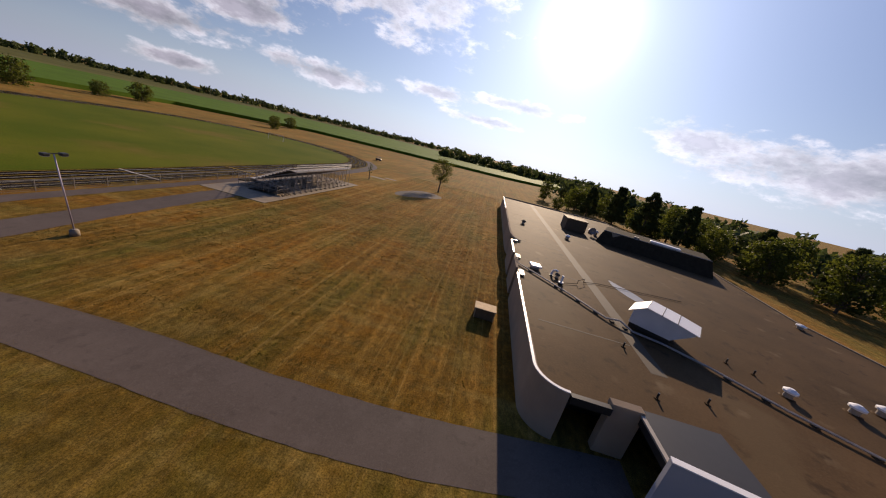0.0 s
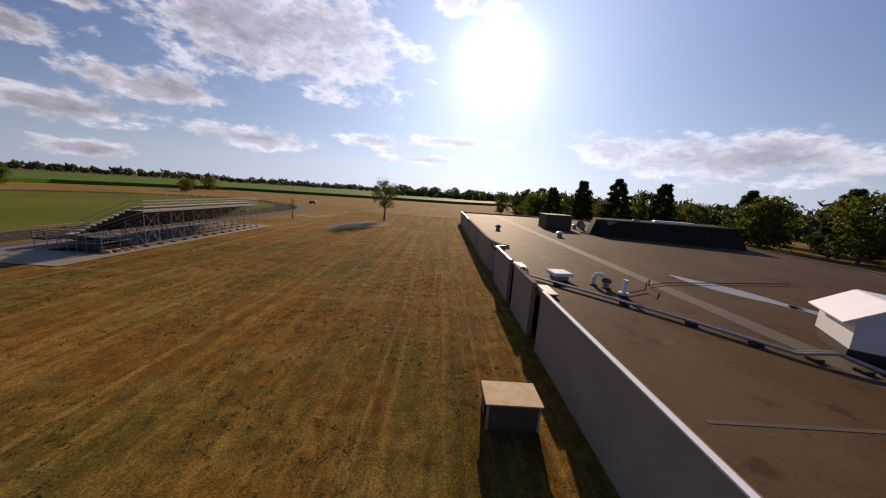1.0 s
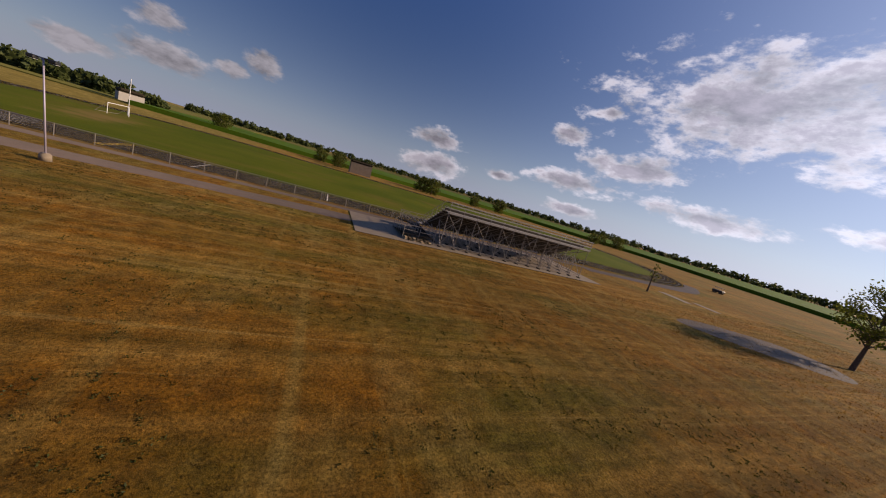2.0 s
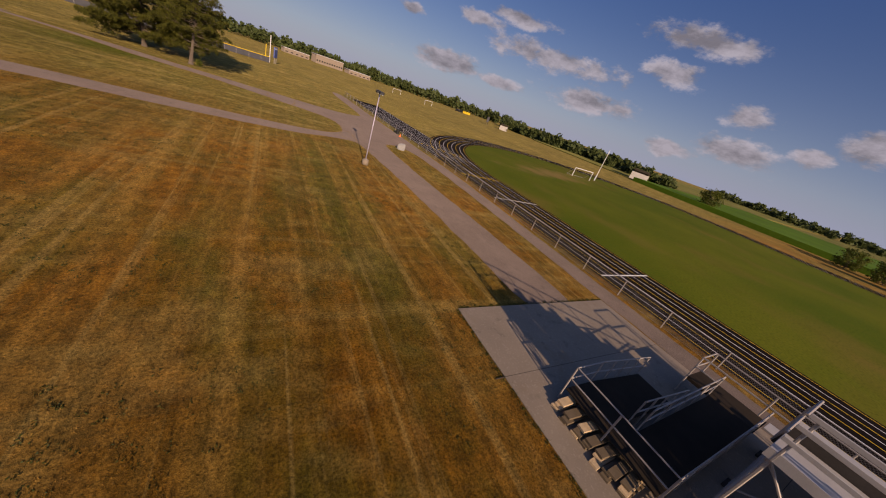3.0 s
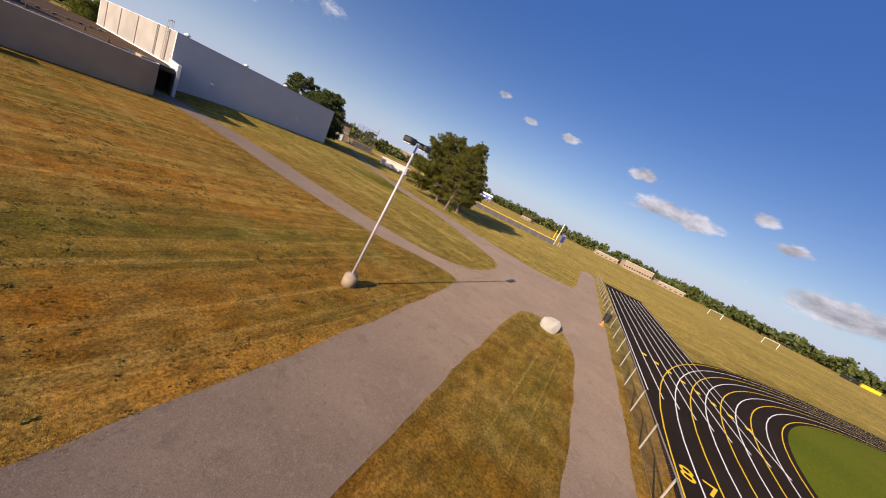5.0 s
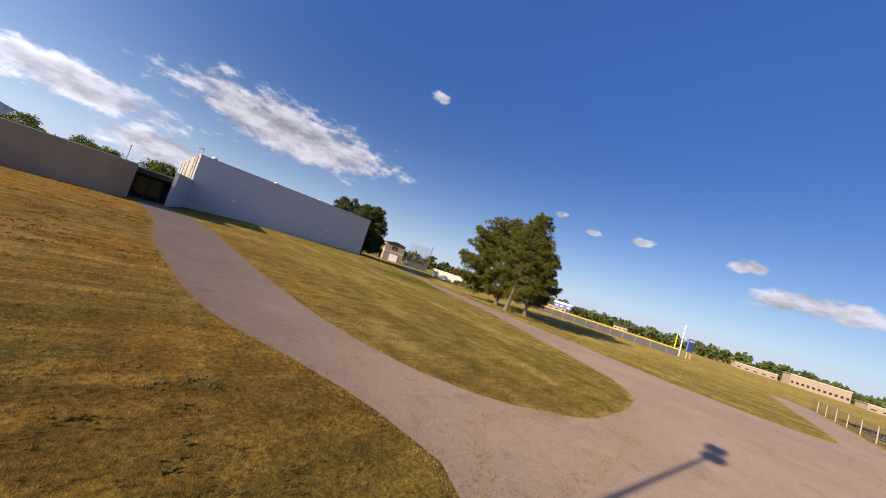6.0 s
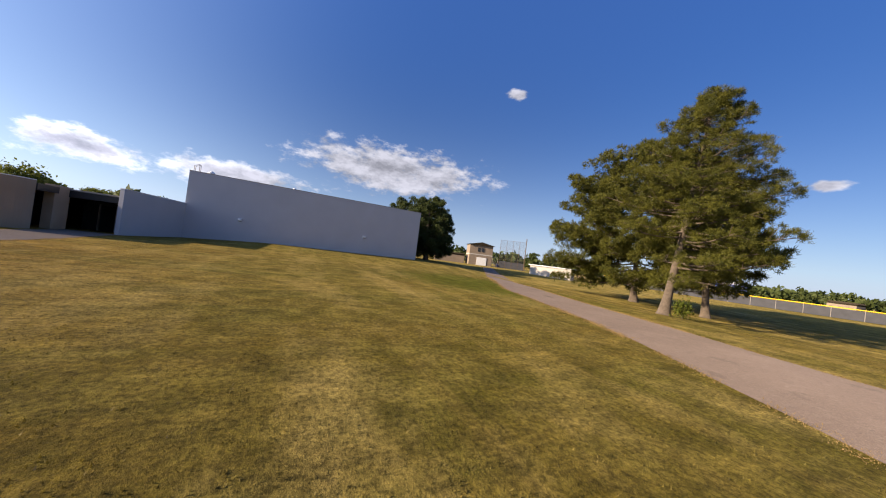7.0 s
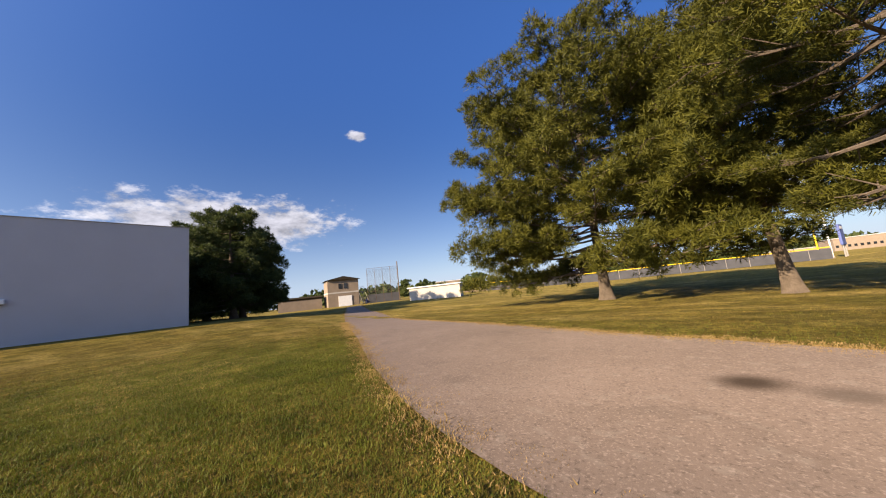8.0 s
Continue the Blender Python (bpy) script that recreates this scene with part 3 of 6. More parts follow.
bm = loop_band(-0.3, 8 * LANE + 0.3, 0.030)
structure("running_track", bm, M_track, "black rubber running track with lane lines", "track")


def chute_x(x, y):
    """The straight swings a little away from the oval towards its far end."""
    return x + 2.6 * max(0.0, (-4.0 - y) / 52.0)


def chute_strip(x0, x1, y0, y1, z, n=12):
    """A flat strip along the straight, from y0 to y1."""
    bm = bmesh.new()
    rows = []
    for k in range(n + 1):
        y = y0 + (y1 - y0) * k / n
        rows.append([bm.verts.new((chute_x(x, y), y, h)) for x, h in ((x0, z), (x1, z), (x1, z - 0.02), (x0, z - 0.02))])
    for r, q in zip(rows, rows[1:]):
        for k in range(4):
            bm.faces.new((r[k], q[k], q[(k + 1) % 4], r[(k + 1) % 4]))
    bm.faces.new(rows[0]), bm.faces.new(rows[-1])
    bmesh.ops.recalc_face_normals(bm, faces=bm.faces)
    return bm


structure("track_chute", chute_strip(TX - 0.2, TX + 8 * LANE + 0.3, -57.0, -1.0, 0.024), M_track, "straight end of the black running track", "track")
TRACK = bpy.data.objects["running_track"]
for k in range(9):
    part("lane_line", loop_band(k * LANE - 0.03, k * LANE + 0.03, 0.036), M_yellow if k % 2 == 0 else M_white, TRACK)
CHUTE = bpy.data.objects["track_chute"]
for k in range(9):
    part("lane_line", chute_strip(TX + k * LANE - 0.03, TX + k * LANE + 0.03, -55.0 + 0.35 * k, TS - 6.0, 0.0345), M_white, CHUTE)
for y, w in ((20.8, 0.07), (6.4, 0.05)):
    part("start_line", box(TX, y - w, 0.02, TX + 8 * LANE, y + w, 0.040), M_white, TRACK)


def lane_number(digit, x, y, turn, h=1.0):
    """A painted numeral, built from the font's outline and laid flat."""
    cu = bpy.data.curves.new("numeral", "FONT")
    cu.body, cu.size, cu.extrude, cu.align_x = digit, h * 1.4, 0.003, "CENTER"
    tmp = new("numeral", cu)
    me = bpy.data.meshes.new_from_object(tmp.evaluated_get(bpy.context.evaluated_depsgraph_get()))
    bpy.data.objects.remove(tmp)
    me.materials.append(M_yellow)
    ob = new("lane_number", me)
    ob.parent = TRACK
    ob.matrix_basis = pose(x, y, 0.042, 0, 0, turn)


for k in range(8):
    lane_number(str(k + 1), TX + (k + 0.5) * LANE, -1.0, 180, 0.8)
    lane_number(str(k + 1), TX + (k + 0.5) * LANE, 39.0, 180, 0.7)
    # staggered exchange marks across the bend's first metres
    part("exchange_mark", box(TX + (k + 0.3) * LANE, -12.6 - k * 0.5, 0.02, TX + (k + 0.7) * LANE, -12.2 - k * 0.5, 0.041), M_yellow, TRACK)

# ---- school: low wing ----
WH, RZ = 3.15, 2.85    # parapet and roof height
WALL_T = 0.28


def wall_along(line, z0, z1, t):
    """A wall of thickness t to the right of the line of points."""
    bm = bmesh.new()
    n = len(line)
    rows = []
    for i, p in enumerate(line):
        a, c = Vector(line[max(0, i - 1)]), Vector(line[min(n - 1, i + 1)])
        d = (c - a).normalized()
        q = Vector(p) + Vector((d.y, -d.x)) * t
        rows.append([bm.verts.new((*v, z)) for v, z in ((p, z0), (p, z1), (q, z1), (q, z0))])
    for r, s in zip(rows, rows[1:]):
        for k in range(4):
            bm.faces.new((r[k], s[k], s[(k + 1) % 4], r[(k + 1) % 4]))
    bm.faces.new(rows[0]), bm.faces.new(rows[-1])
    bmesh.ops.recalc_face_normals(bm, faces=bm.faces)
    return bm


def arc(cx, cy, r, a0, a1, n=10):
    return [(cx + r * math.cos(radians(a0 + (a1 - a0) * k / n)), cy + r * math.sin(radians(a0 + (a1 - a0) * k / n))) for k in range(n + 1)]


def wall_piece(name, line, coping, label):
    w = structure(name, wall_along(line, -0.3, WH, WALL_T), M_stucco, label, "wall")
    if coping:
        part("coping", wall_along([(x - 0.0, y) for x, y in line], WH + 0.002, WH + 0.05, WALL_T * 0.62), M_trim, w, "white metal coping")
    return w


wall_piece("wall_west_1", arc(1.95, -0.1, 1.85, 268, 180, 14) + [(0.1, 4), (0.1, 7), (0.1, 11), (0.1, 14.6)], True, "grey aggregate wall with a rounded corner and white coping")
wall_piece("wall_west_2", [(0.12, 16.3), (0.12, 18.4), (0.12, 20.6)], False, "short grey aggregate wall panel between two recesses")
wall_piece("wall_west_3", [(0.1, 22.1), (0.1, 25), (0.1, 27.9)] + arc(1.05, 27.9, 0.95, 172, 88, 8), True, "grey aggregate wall panel with a hooked end")
wall_piece("wall_west_4", [(1.45, 29.3), (0.85, 30.0), (0.46, 31.2), (0.22, 32.8), (0.12, 34.5), (0.1, 38), (0.1, 42.0)], False, "grey wall panel with a curved end")
for k, (a, b) in enumerate(((42.6, 44.4), (45.0, 56.6), (57.2, 59.1), (59.7, 83.8))):
    wall_piece("wall_west_%d" % (5 + k), [(0.1, a), (0.1, (a + b) / 2), (0.1, b)], k == 3, "long grey aggregate wall panel")
# the shade of the recesses is put into the wall and door colour
structure("wall_west_recess", wall_along([(1.0, -0.1), (1.0, 40), (1.0, 83.6)], -0.3, RZ - 0.002, 0.2), M_dark, "recessed wall behind the panels, coloured near-black for its shade", "wall")
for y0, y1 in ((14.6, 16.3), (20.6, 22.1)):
    d = structure("door_recess", box(0.88, y0 + 0.25, 0.0, 0.96, y1 - 0.25, 2.15, 0.01), M_black, "door set back in the wall, coloured black for the recess shade", "door")
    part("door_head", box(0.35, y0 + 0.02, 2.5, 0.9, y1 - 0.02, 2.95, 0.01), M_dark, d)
    part("lintel", box(0.4, y0 + 0.02, 2.95, 1.0, y1 - 0.02, 3.05, 0.01), M_steel, d)
structure("wall_north", wall_along([(0.1, 84), (12, 84), (32, 84)], -0.3, WH, 0.3), M_stucco, "end wall of the low wing", "wall")
structure("wall_east", wall_along([(32, 84.3), (38, 62), (41.2, 52), (39.4, 43), (37.2, 26), (39, 14), (44.3, 4), (44.3, -33)], -0.3, RZ + 0.12, 0.3), M_stucco, "far wall of the low wing with a low kerb", "wall")


def roof_sheet():
    bm = bmesh.new()
    out = [(0.3, 83.9), (0.3, 0.4), (0.65, -0.9), (1.9, -1.75), (5.8, -1.7), (5.75, -4.6), (13.1, -6.4), (44.2, -6.4), (44.2, 4), (38.9, 14), (37.1, 26), (39.3, 43), (41.1, 52), (37.9, 62), (31.9, 83.9)]
    top = [bm.verts.new((x, y, RZ)) for x, y in out]
    bot = [bm.verts.new((x, y, RZ - 0.3)) for x, y in out]
    bm.faces.new(top), bm.faces.new(bot[::-1])
    for i in range(len(out)):
        j = (i + 1) % len(out)
        bm.faces.new((top[j], top[i], bot[i], bot[j]))
    bmesh.ops.recalc_face_normals(bm, faces=bm.faces)
    bmesh.ops.triangulate(bm, faces=[f for f in bm.faces if len(f.verts) > 4])
    return bm


ROOF = structure("roof_low", roof_sheet(), M_roof, "flat dark brown roof membrane with stains and seams", "roof")
part("valley", box(8.3, 3.0, RZ - 0.1, 9.4, 83, RZ + 0.006), M_valley, ROOF, "darker sunken seam along the roof")
for k in range(6):
    part("seam", box(1.3, 6 + 12.4 * k, RZ - 0.05, 8.2, 6.12 + 12.4 * k, RZ + 0.009), M_valley, ROOF)
for cx, cy, sx, sy in ((13.2, 18.4, 0.9, 3.2), (14.9, 14.2, 0.6, 1.6)):
    bm = bmesh.new()
    vs = []
    for k in range(28):
        u = k * math.tau / 28
        q = 1 + 0.35 * noise.noise(Vector((cx + math.cos(u) * 1.3, cy + math.sin(u) * 1.3, 0)))
        vs.append(bm.verts.new((cx + sx * q * math.cos(u) - 0.35 * sy * q * math.sin(u), cy + sy * q * math.sin(u), RZ + 0.007)))
    bm.faces.new(vs)
    part("puddle", bm, M_puddle, ROOF, "pale residue of a shallow puddle on the membrane")

# entrance: pillar, canopy and wing wall
structure("entrance_pillar", box(4.1, -1.75, -0.3, 5.75, -1.2, WH, 0.02), M_stucco, "grey panel beside the entrance", "wall")
# beam, canopy and back walls hold the entrance's shade in their near-black colour
structure("entrance_beam", box(2.0, -1.95, 2.55, 4.1, -1.6, 3.0, 0.01), M_dark, "beam over the passage, coloured near-black for its shade", "beam")
CAN = structure("entrance_canopy", box(5.6, -4.62, 2.45, 9.8, -1.2, 2.98, 0.02), M_dark, "flat canopy over the entrance, coloured near-black for its shaded underside", "canopy")
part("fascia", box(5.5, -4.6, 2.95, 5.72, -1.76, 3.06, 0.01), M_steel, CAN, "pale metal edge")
structure("entrance_back", box(9.5, -5.4, -0.2, 9.8, -1.1, 2.5), M_dark, "glazed back of the entrance, coloured near-black for its shade", "wall")
for y in (-4.1, -3.0, -1.9):
    d = structure("entrance_door", box(9.38, y, 0.0, 9.47, y + 0.95, 2.2, 0.01), M_glassdoor, "dark glass entrance door", "door")
    part("door_frame", box(9.34, y - 0.06, 0.0, 9.5, y - 0.005, 2.3), M_steel, d)
structure("passage_back", box(3.0, 0.9, -0.2, 9.7, 1.2, RZ - 0.31), M_dark, "back wall of the passage, coloured near-black for its shade", "wall")
WING = structure("wing_wall", wall_along([(13.15, -6.75), (9.2, -5.85), (5.15, -4.95)], -0.3, 3.62, 0.3), M_gym, "pale grey wing wall beside the entrance", "wall")
part("coping", wall_along([(13.15, -6.77), (9.2, -5.87), (5.13, -4.97)], 3.622, 3.68, 0.34), M_trim, WING, "white metal coping")

# ---- school: hall ----
HX0, HX1, HY0, HY1, HZ = 13.15, 44.0, -32.7, -6.65, 7.1


def hall():
    """Four thick walls, a flat roof behind a parapet, panel joints and coping."""
    t = 0.3
    structure("hall_wall_west", box(HX0, HY0, -0.5, HX0 + t, HY1, HZ), M_gym, "tall windowless grey hall wall", "wall")
    n = structure("hall_wall_north", box(HX0 + t, HY1 - t, -0.5, HX1, HY1, HZ), M_northpanel, "sunlit pale hall wall of large panels with rust streaks", "wall")
    structure("hall_wall_south", box(HX0 + t, HY0, -0.5, HX1, HY0 + t, HZ), M_gym, "grey hall wall beside the conifers", "wall")
    structure("hall_wall_east", box(HX1, HY0, -0.5, HX1 + t, HY1, HZ), M_gym, "far grey hall wall", "wall")
    structure("hall_roof", box(HX0 + t, HY0 + t, HZ - 0.45, HX1, HY1 - t, HZ - 0.25), M_roof, "flat hall roof", "roof")
    c = structure("hall_coping", box(HX0 - 0.03, HY0 - 0.03, HZ + 0.002, HX0 + t + 0.05, HY1 + 0.03, HZ + 0.05), M_steel, "grey metal coping along the hall", "trim")
    part("north_run", box(HX0 + t + 0.052, HY1 - t - 0.03, HZ + 0.002, HX1 + t, HY1 + 0.03, HZ + 0.05), M_trim, c, "pale metal coping")
    for x in (15.3, 18.9, 19.3, 26.5, 33.7, 40.3):
        part("pilaster", box(x, HY1, RZ, x + 0.16, HY1 + 0.10, HZ - 0.02, 0.01), M_northpanel, n)
    part("flashing", box(HX0 + 0.2, HY1 + 0.004, RZ + 0.002, HX1, HY1 + 0.12, RZ + 0.16), M_trim, n, "white flashing at the roof")


hall()


def wall_lamp(y):
    e = thing("wall_lamp", HX0, y, 2.7, "small white box lamp on the hall wall", "lamp", "wall lamps of the hall")
    part("housing", box(-0.22, -0.18, -0.12, -0.001, 0.18, 0.14, 0.03), M_trim, e)
    part("lens", box(-0.20, -0.15, -0.15, -0.03, 0.15, -0.121, 0.01), M_black, e)


for y in (-11.6, -25.3):
    wall_lamp(y)


def roof_cap(x, y, z, r, h, label, name="roof_vent", mat=None):
    e = thing(name, x, y, z, label, "vent", "roof vents")
    bm = bmesh.new()
    add_tube(bm, (0, 0, 0), (0, 0, h * 0.6), r * 0.62, r * 0.62, 14)
    part("pipe", bm, M_steel, e)
    bm = bmesh.new()
    add_tube(bm, (0, 0, h * 0.6), (0, 0, h * 0.78), r, r, 14)
    add_tube(bm, (0, 0, h * 0.78), (0, 0, h), r, r * 0.35, 14)
    part("cap", bm, mat or M_trim, e)
    bm = bmesh.new()
    add_tube(bm, (0, 0, 0), (0, 0, 0.05), r * 1.1, r * 0.9, 14)
    part("collar", bm, M_roof, e)
    return e


def roof_ladder():
    e = thing("roof_ladder", HX0 + 2.3, HY1 + 0.12, RZ, "grey steel ladder up the hall wall", "ladder")
    for x in (0, 0.5):
        part("rail", tube([(x, 0.12, 0.05), (x, 0.12, 5.2), (x, -0.35, 5.4), (x, -0.35, 4.6)], 0.03), M_steel, e)
    for k in range(14):
        part("rung", tube([(0.03, 0.12, 0.3 + 0.33 * k), (0.47, 0.12, 0.3 + 0.33 * k)], 0.018, 6), M_steel, e)


roof_ladder()
for x, y in ((15.8, -16.5), (16.8, -24.0), (14.6, -8.2)):
    roof_cap(x, y, HZ - 0.25, 0.35, 0.75, "pale metal vent on the hall roof")

# ---- things on the low roof ----
def prism(profile, y0, y1):
    """A side outline in x and z, drawn out from y0 to y1."""
    bm = bmesh.new()
    a, b = ([bm.verts.new((x, y, z)) for x, z in profile] for y in (y0, y1))
    bm.faces.new(a), bm.faces.new(b[::-1])
    for k in range(len(profile)):
        j = (k + 1) % len(profile)
        bm.faces.new((a[k], b[k], b[j], a[j]))
    bmesh.ops.recalc_face_normals(bm, faces=bm.faces)
    return bm


def air_handler():
    e = thing("roof_unit", 11.5, 9.8, RZ, "white roof unit with a slanted eave and an overhanging intake hood", "air handler", rz=-33)
    e.scale = (1.3, 1.3, 1.3)
    part("kerb", box(-1.3, -0.85, 0, 1.0, 0.85, 0.32, 0.02), M_dark, e, "dark base kerb")
    part("body", prism([(-1.35, 0.34), (0.95, 0.34), (1.95, 1.22), (1.9, 1.30), (0.9, 1.46), (-0.75, 1.62), (-1.35, 1.18)], -1.0, 1.0), M_unit, e, "grey sheet-metal casing")
    part("eave", prism([(-1.62, 1.06), (-1.60, 1.02), (-0.74, 1.63), (-0.76, 1.67)], -1.06, 1.06), M_trim, e, "white slanted eave panel")
    for x0, x1 in ((-0.72, 0.1), (0.13, 0.95), (0.98, 2.12)):
        top = lambda x: 1.65 - 0.105 * (x + 0.74) - max(0, x - 0.95) * 0.06
        part("roof_panel", prism([(x0, top(x0)), (x1, top(x1)), (x1, top(x1) + 0.04), (x0, top(x0) + 0.04)], -1.06, 1.06), M_trim, e, "white lid panel")
        part("lap_seam", box(x1 - 0.01, -1.06, top(x1) + 0.0, x1 + 0.025, 1.06, top(x1) + 0.055), M_valley, e)
    part("intake_screen", prism([(1.0, 0.42), (1.9, 1.21), (1.93, 1.18), (1.03, 0.39)], -0.93, 0.93), M_wooddark, e, "dark intake screen under the hood")


air_handler()


def hood_vent():
    e = thing("hood_vent", 2.5, 18.6, RZ, "low square white hood vent", "vent", rz=8)
    part("base", box(-0.42, -0.42, 0, 0.42, 0.42, 0.28, 0.01), M_steel, e)
    part("hood", box(-0.62, -0.62, 0.28, 0.62, 0.62, 0.5, 0.05), M_trim, e, "white metal hood")


def gooseneck():
    e = thing("gooseneck_pipe", 4.25, 17.7, RZ, "white bent vent pipe", "pipe")
    pts = [(0, 0, 0.02), (0, 0, 0.42)] + [(0.3 - 0.3 * math.cos(radians(a)), 0, 0.42 + 0.28 * math.sin(radians(a))) for a in range(20, 141, 20)]
    part("neck", tube(pts, 0.13, 12), M_trim, e)
    part("foot", tube([(0, 0, 0), (0, 0, 0.08)], 0.2, 12), M_black, e)


def stack():
    e = thing("flue_stack", 4.85, 15.6, RZ, "white flue pipe with a storm collar", "pipe")
    part("foot", tube([(0, 0, 0), (0, 0, 0.14)], 0.24, 14), M_black, e)
    part("collar", tube([(0, 0, 0.14), (0, 0, 0.26)], 0.27, 14), M_unit, e)
    part("pipe", tube([(0, 0, 0.26), (0.03, 0, 0.95)], 0.12, 14), M_trim, e)


hood_vent(), gooseneck(), stack()
roof_cap(4.75, 17.2, RZ, 0.28, 0.6, "small brown turbine vent on the roof", "turbine_vent", M_bark)
roof_cap(3.3, 45.2, RZ, 0.45, 0.8, "dark domed vent on the roof", "roof_vent", M_bark)
for x, y, r, h in ((11.1, 41.6, 0.5, 0.8), (19.4, 56.5, 0.5, 0.9), (19.9, 54.2, 0.55, 1.2), (18.4, 5.2, 0.42, 0.7), (23.0, 5.6, 0.45, 0.75), (25.7, 6.5, 0.45, 0.75), (35.2, 23.6, 0.5, 0.6)):
    roof_cap(x, y, RZ, r, h, "pale mushroom vent on the low roof")
for x, y in ((10.8, 1.4), (17.7, 7.2), (7.4, 0.4), (16.2, 7.9), (7.5, 5.6)):
    e = thing("vent_pipe", x, y, RZ, "short dark vent pipe", "pipe", "vent pipes")
    part("pipe", tube([(0, 0, 0), (0, 0, 0.38)], 0.06, 8), M_black, e)
    part("flashing", tube([(0, 0, 0), (0, 0, 0.06)], 0.15, 10), M_roof, e)


def conduits():
    e = thing("roof_conduits", 0, 0, RZ, "pair of grey conduits on blocks across the roof", "pipe")
    run = [(0.5, 18.4), (3.0, 15.5), (5.2, 12.9), (7.5, 9.6), (8.5, 9.3), (9.2, 8.3), (11.2, 7.6), (13.7, 5.8), (16.6, 3.0), (20.5, 0.2), (26, -3.6)]
    for off, r in ((0.0, 0.055), (0.15, 0.045)):
        line = [(x + off * 0.6, y + off, 0.17 + (0.22 if 8.0 < x < 9.0 else 0)) for x, y in run]
        for p, q in zip(line, line[1:]):
            part("conduit", tube([p, q], r, 10), M_pipe, e)
    bend = [(0.5, 18.4, 0.17), (0.45, 18.6, 0.5), (0.35, 19.1, 0.52), (0.25, 19.5, 0.3)]
    for p, q in zip(bend, bend[1:]):
        part("riser", tube([p, q], 0.045, 8), M_pipe, e)
    for (x0, y0), (x1, y1) in zip(run, run[1:]):
        for k in range(max(1, int(math.hypot(x1 - x0, y1 - y0) / 2.0))):
            u = (k + 0.5) / max(1, int(math.hypot(x1 - x0, y1 - y0) / 2.0))
            x, y = x0 + (x1 - x0) * u, y0 + (y1 - y0) * u
            part("block", box(x - 0.12, y - 0.09, 0, x + 0.22, y + 0.24, 0.108, 0.01), M_wooddark, e)
    f = thing("gas_pipe", 0, 0, RZ, "thin dark pipe loop over the roof", "pipe")
    loop = [(5.0, 15.8, 0.12), (6.9, 16.9, 0.12), (6.9, 16.9, 0.5), (7.9, 18.1, 0.5), (7.9, 18.1, 0.1), (9.7, 19.0, 0.1), (14, 19.9, 0.1), (20, 21.0, 0.1)]
    for p, q in zip(loop, loop[1:]):
        part("run", tube([p, q], 0.03, 6), M_wooddark, f)


conduits()


def penthouse():
    e = thing("roof_penthouse", 15.2, 55.3, RZ, "brown sheet-metal plant box on the roof", "plant box")
    e.scale = (1.15, 1.15, 1.0)
    part("body", box(-1.9, -1.9, 0, 1.9, 1.9, 2.35, 0.03), M_penthouse, e)
    part("lid", box(-2.0, -2.0, 2.352, 2.0, 2.0, 2.47, 0.02), M_penthouse, e)
    for k in range(5):
        part("rib", box(-1.75 + 0.8 * k, -1.96, 0.1, -1.65 + 0.8 * k, -1.902, 2.3), M_penthouse, e)


def monitor():
    """The raised roof with dark shingled slopes."""
    e = thing("raised_roof", 29.7, 49.3, RZ, "raised roof with dark shingled slopes and a flat top", "roof", rz=-23)
    e.scale = (0.88, 0.88, 0.92)
    bm = bmesh.new()
    lo = [bm.verts.new(v) for v in ((-11.5, -6.6, 0), (10.5, -6.6, 0), (10.5, 6, 0), (-11.5, 6, 0))]
    hi = [bm.verts.new(v) for v in ((-10.6, -5.3, 2.55), (9.4, -5.3, 2.9), (9.4, 4.8, 2.9), (-10.6, 4.8, 2.55))]
    for k in range(4):
        bm.faces.new((lo[k], lo[(k + 1) % 4], hi[(k + 1) % 4], hi[k]))
    bm.faces.new(hi)
    part("slopes", bm, M_shingle, e)
    part("edge", tube([(-10.6, -5.3, 2.6), (9.4, -5.3, 2.95)], 0.08, 6), M_steel, e)
    part("skylight", box(-1.5, -4.0, 2.75, 4.2, -2.0, 3.15, 0.1), M_trim, e, "pale skylight")
    part("hatch", box(-4.6, -3.6, 2.68, -3.6, -2.8, 3.0, 0.05), M_steel, e)
    bm = bmesh.new()
    bm.faces.new([bm.verts.new(v) for v in ((-7.9, -6.16, 0.9), (-7.35, -6.1, 0.95), (-6.4, -5.36, 2.5), (-9.0, -5.36, 2.48))])
    part("patch", bm, M_stucco, e, "pale flashing patch on the slope")


penthouse(), monitor()


def satellite_dish():
    e = thing("satellite_dish", 18.6, 52.6, RZ, "pale dish on a short mast", "dish")
    part("mast", tube([(0, 0, 0), (0, 0, 0.9)], 0.06, 8), M_steel, e)
    bm = bmesh.new()
    bmesh.ops.create_cone(bm, cap_ends=False, segments=20, radius1=0.05, radius2=0.7, depth=0.25, matrix=pose(0, -0.15, 1.1, 80, 0, 0))
    part("reflector", bm, M_steel, e)


satellite_dish()


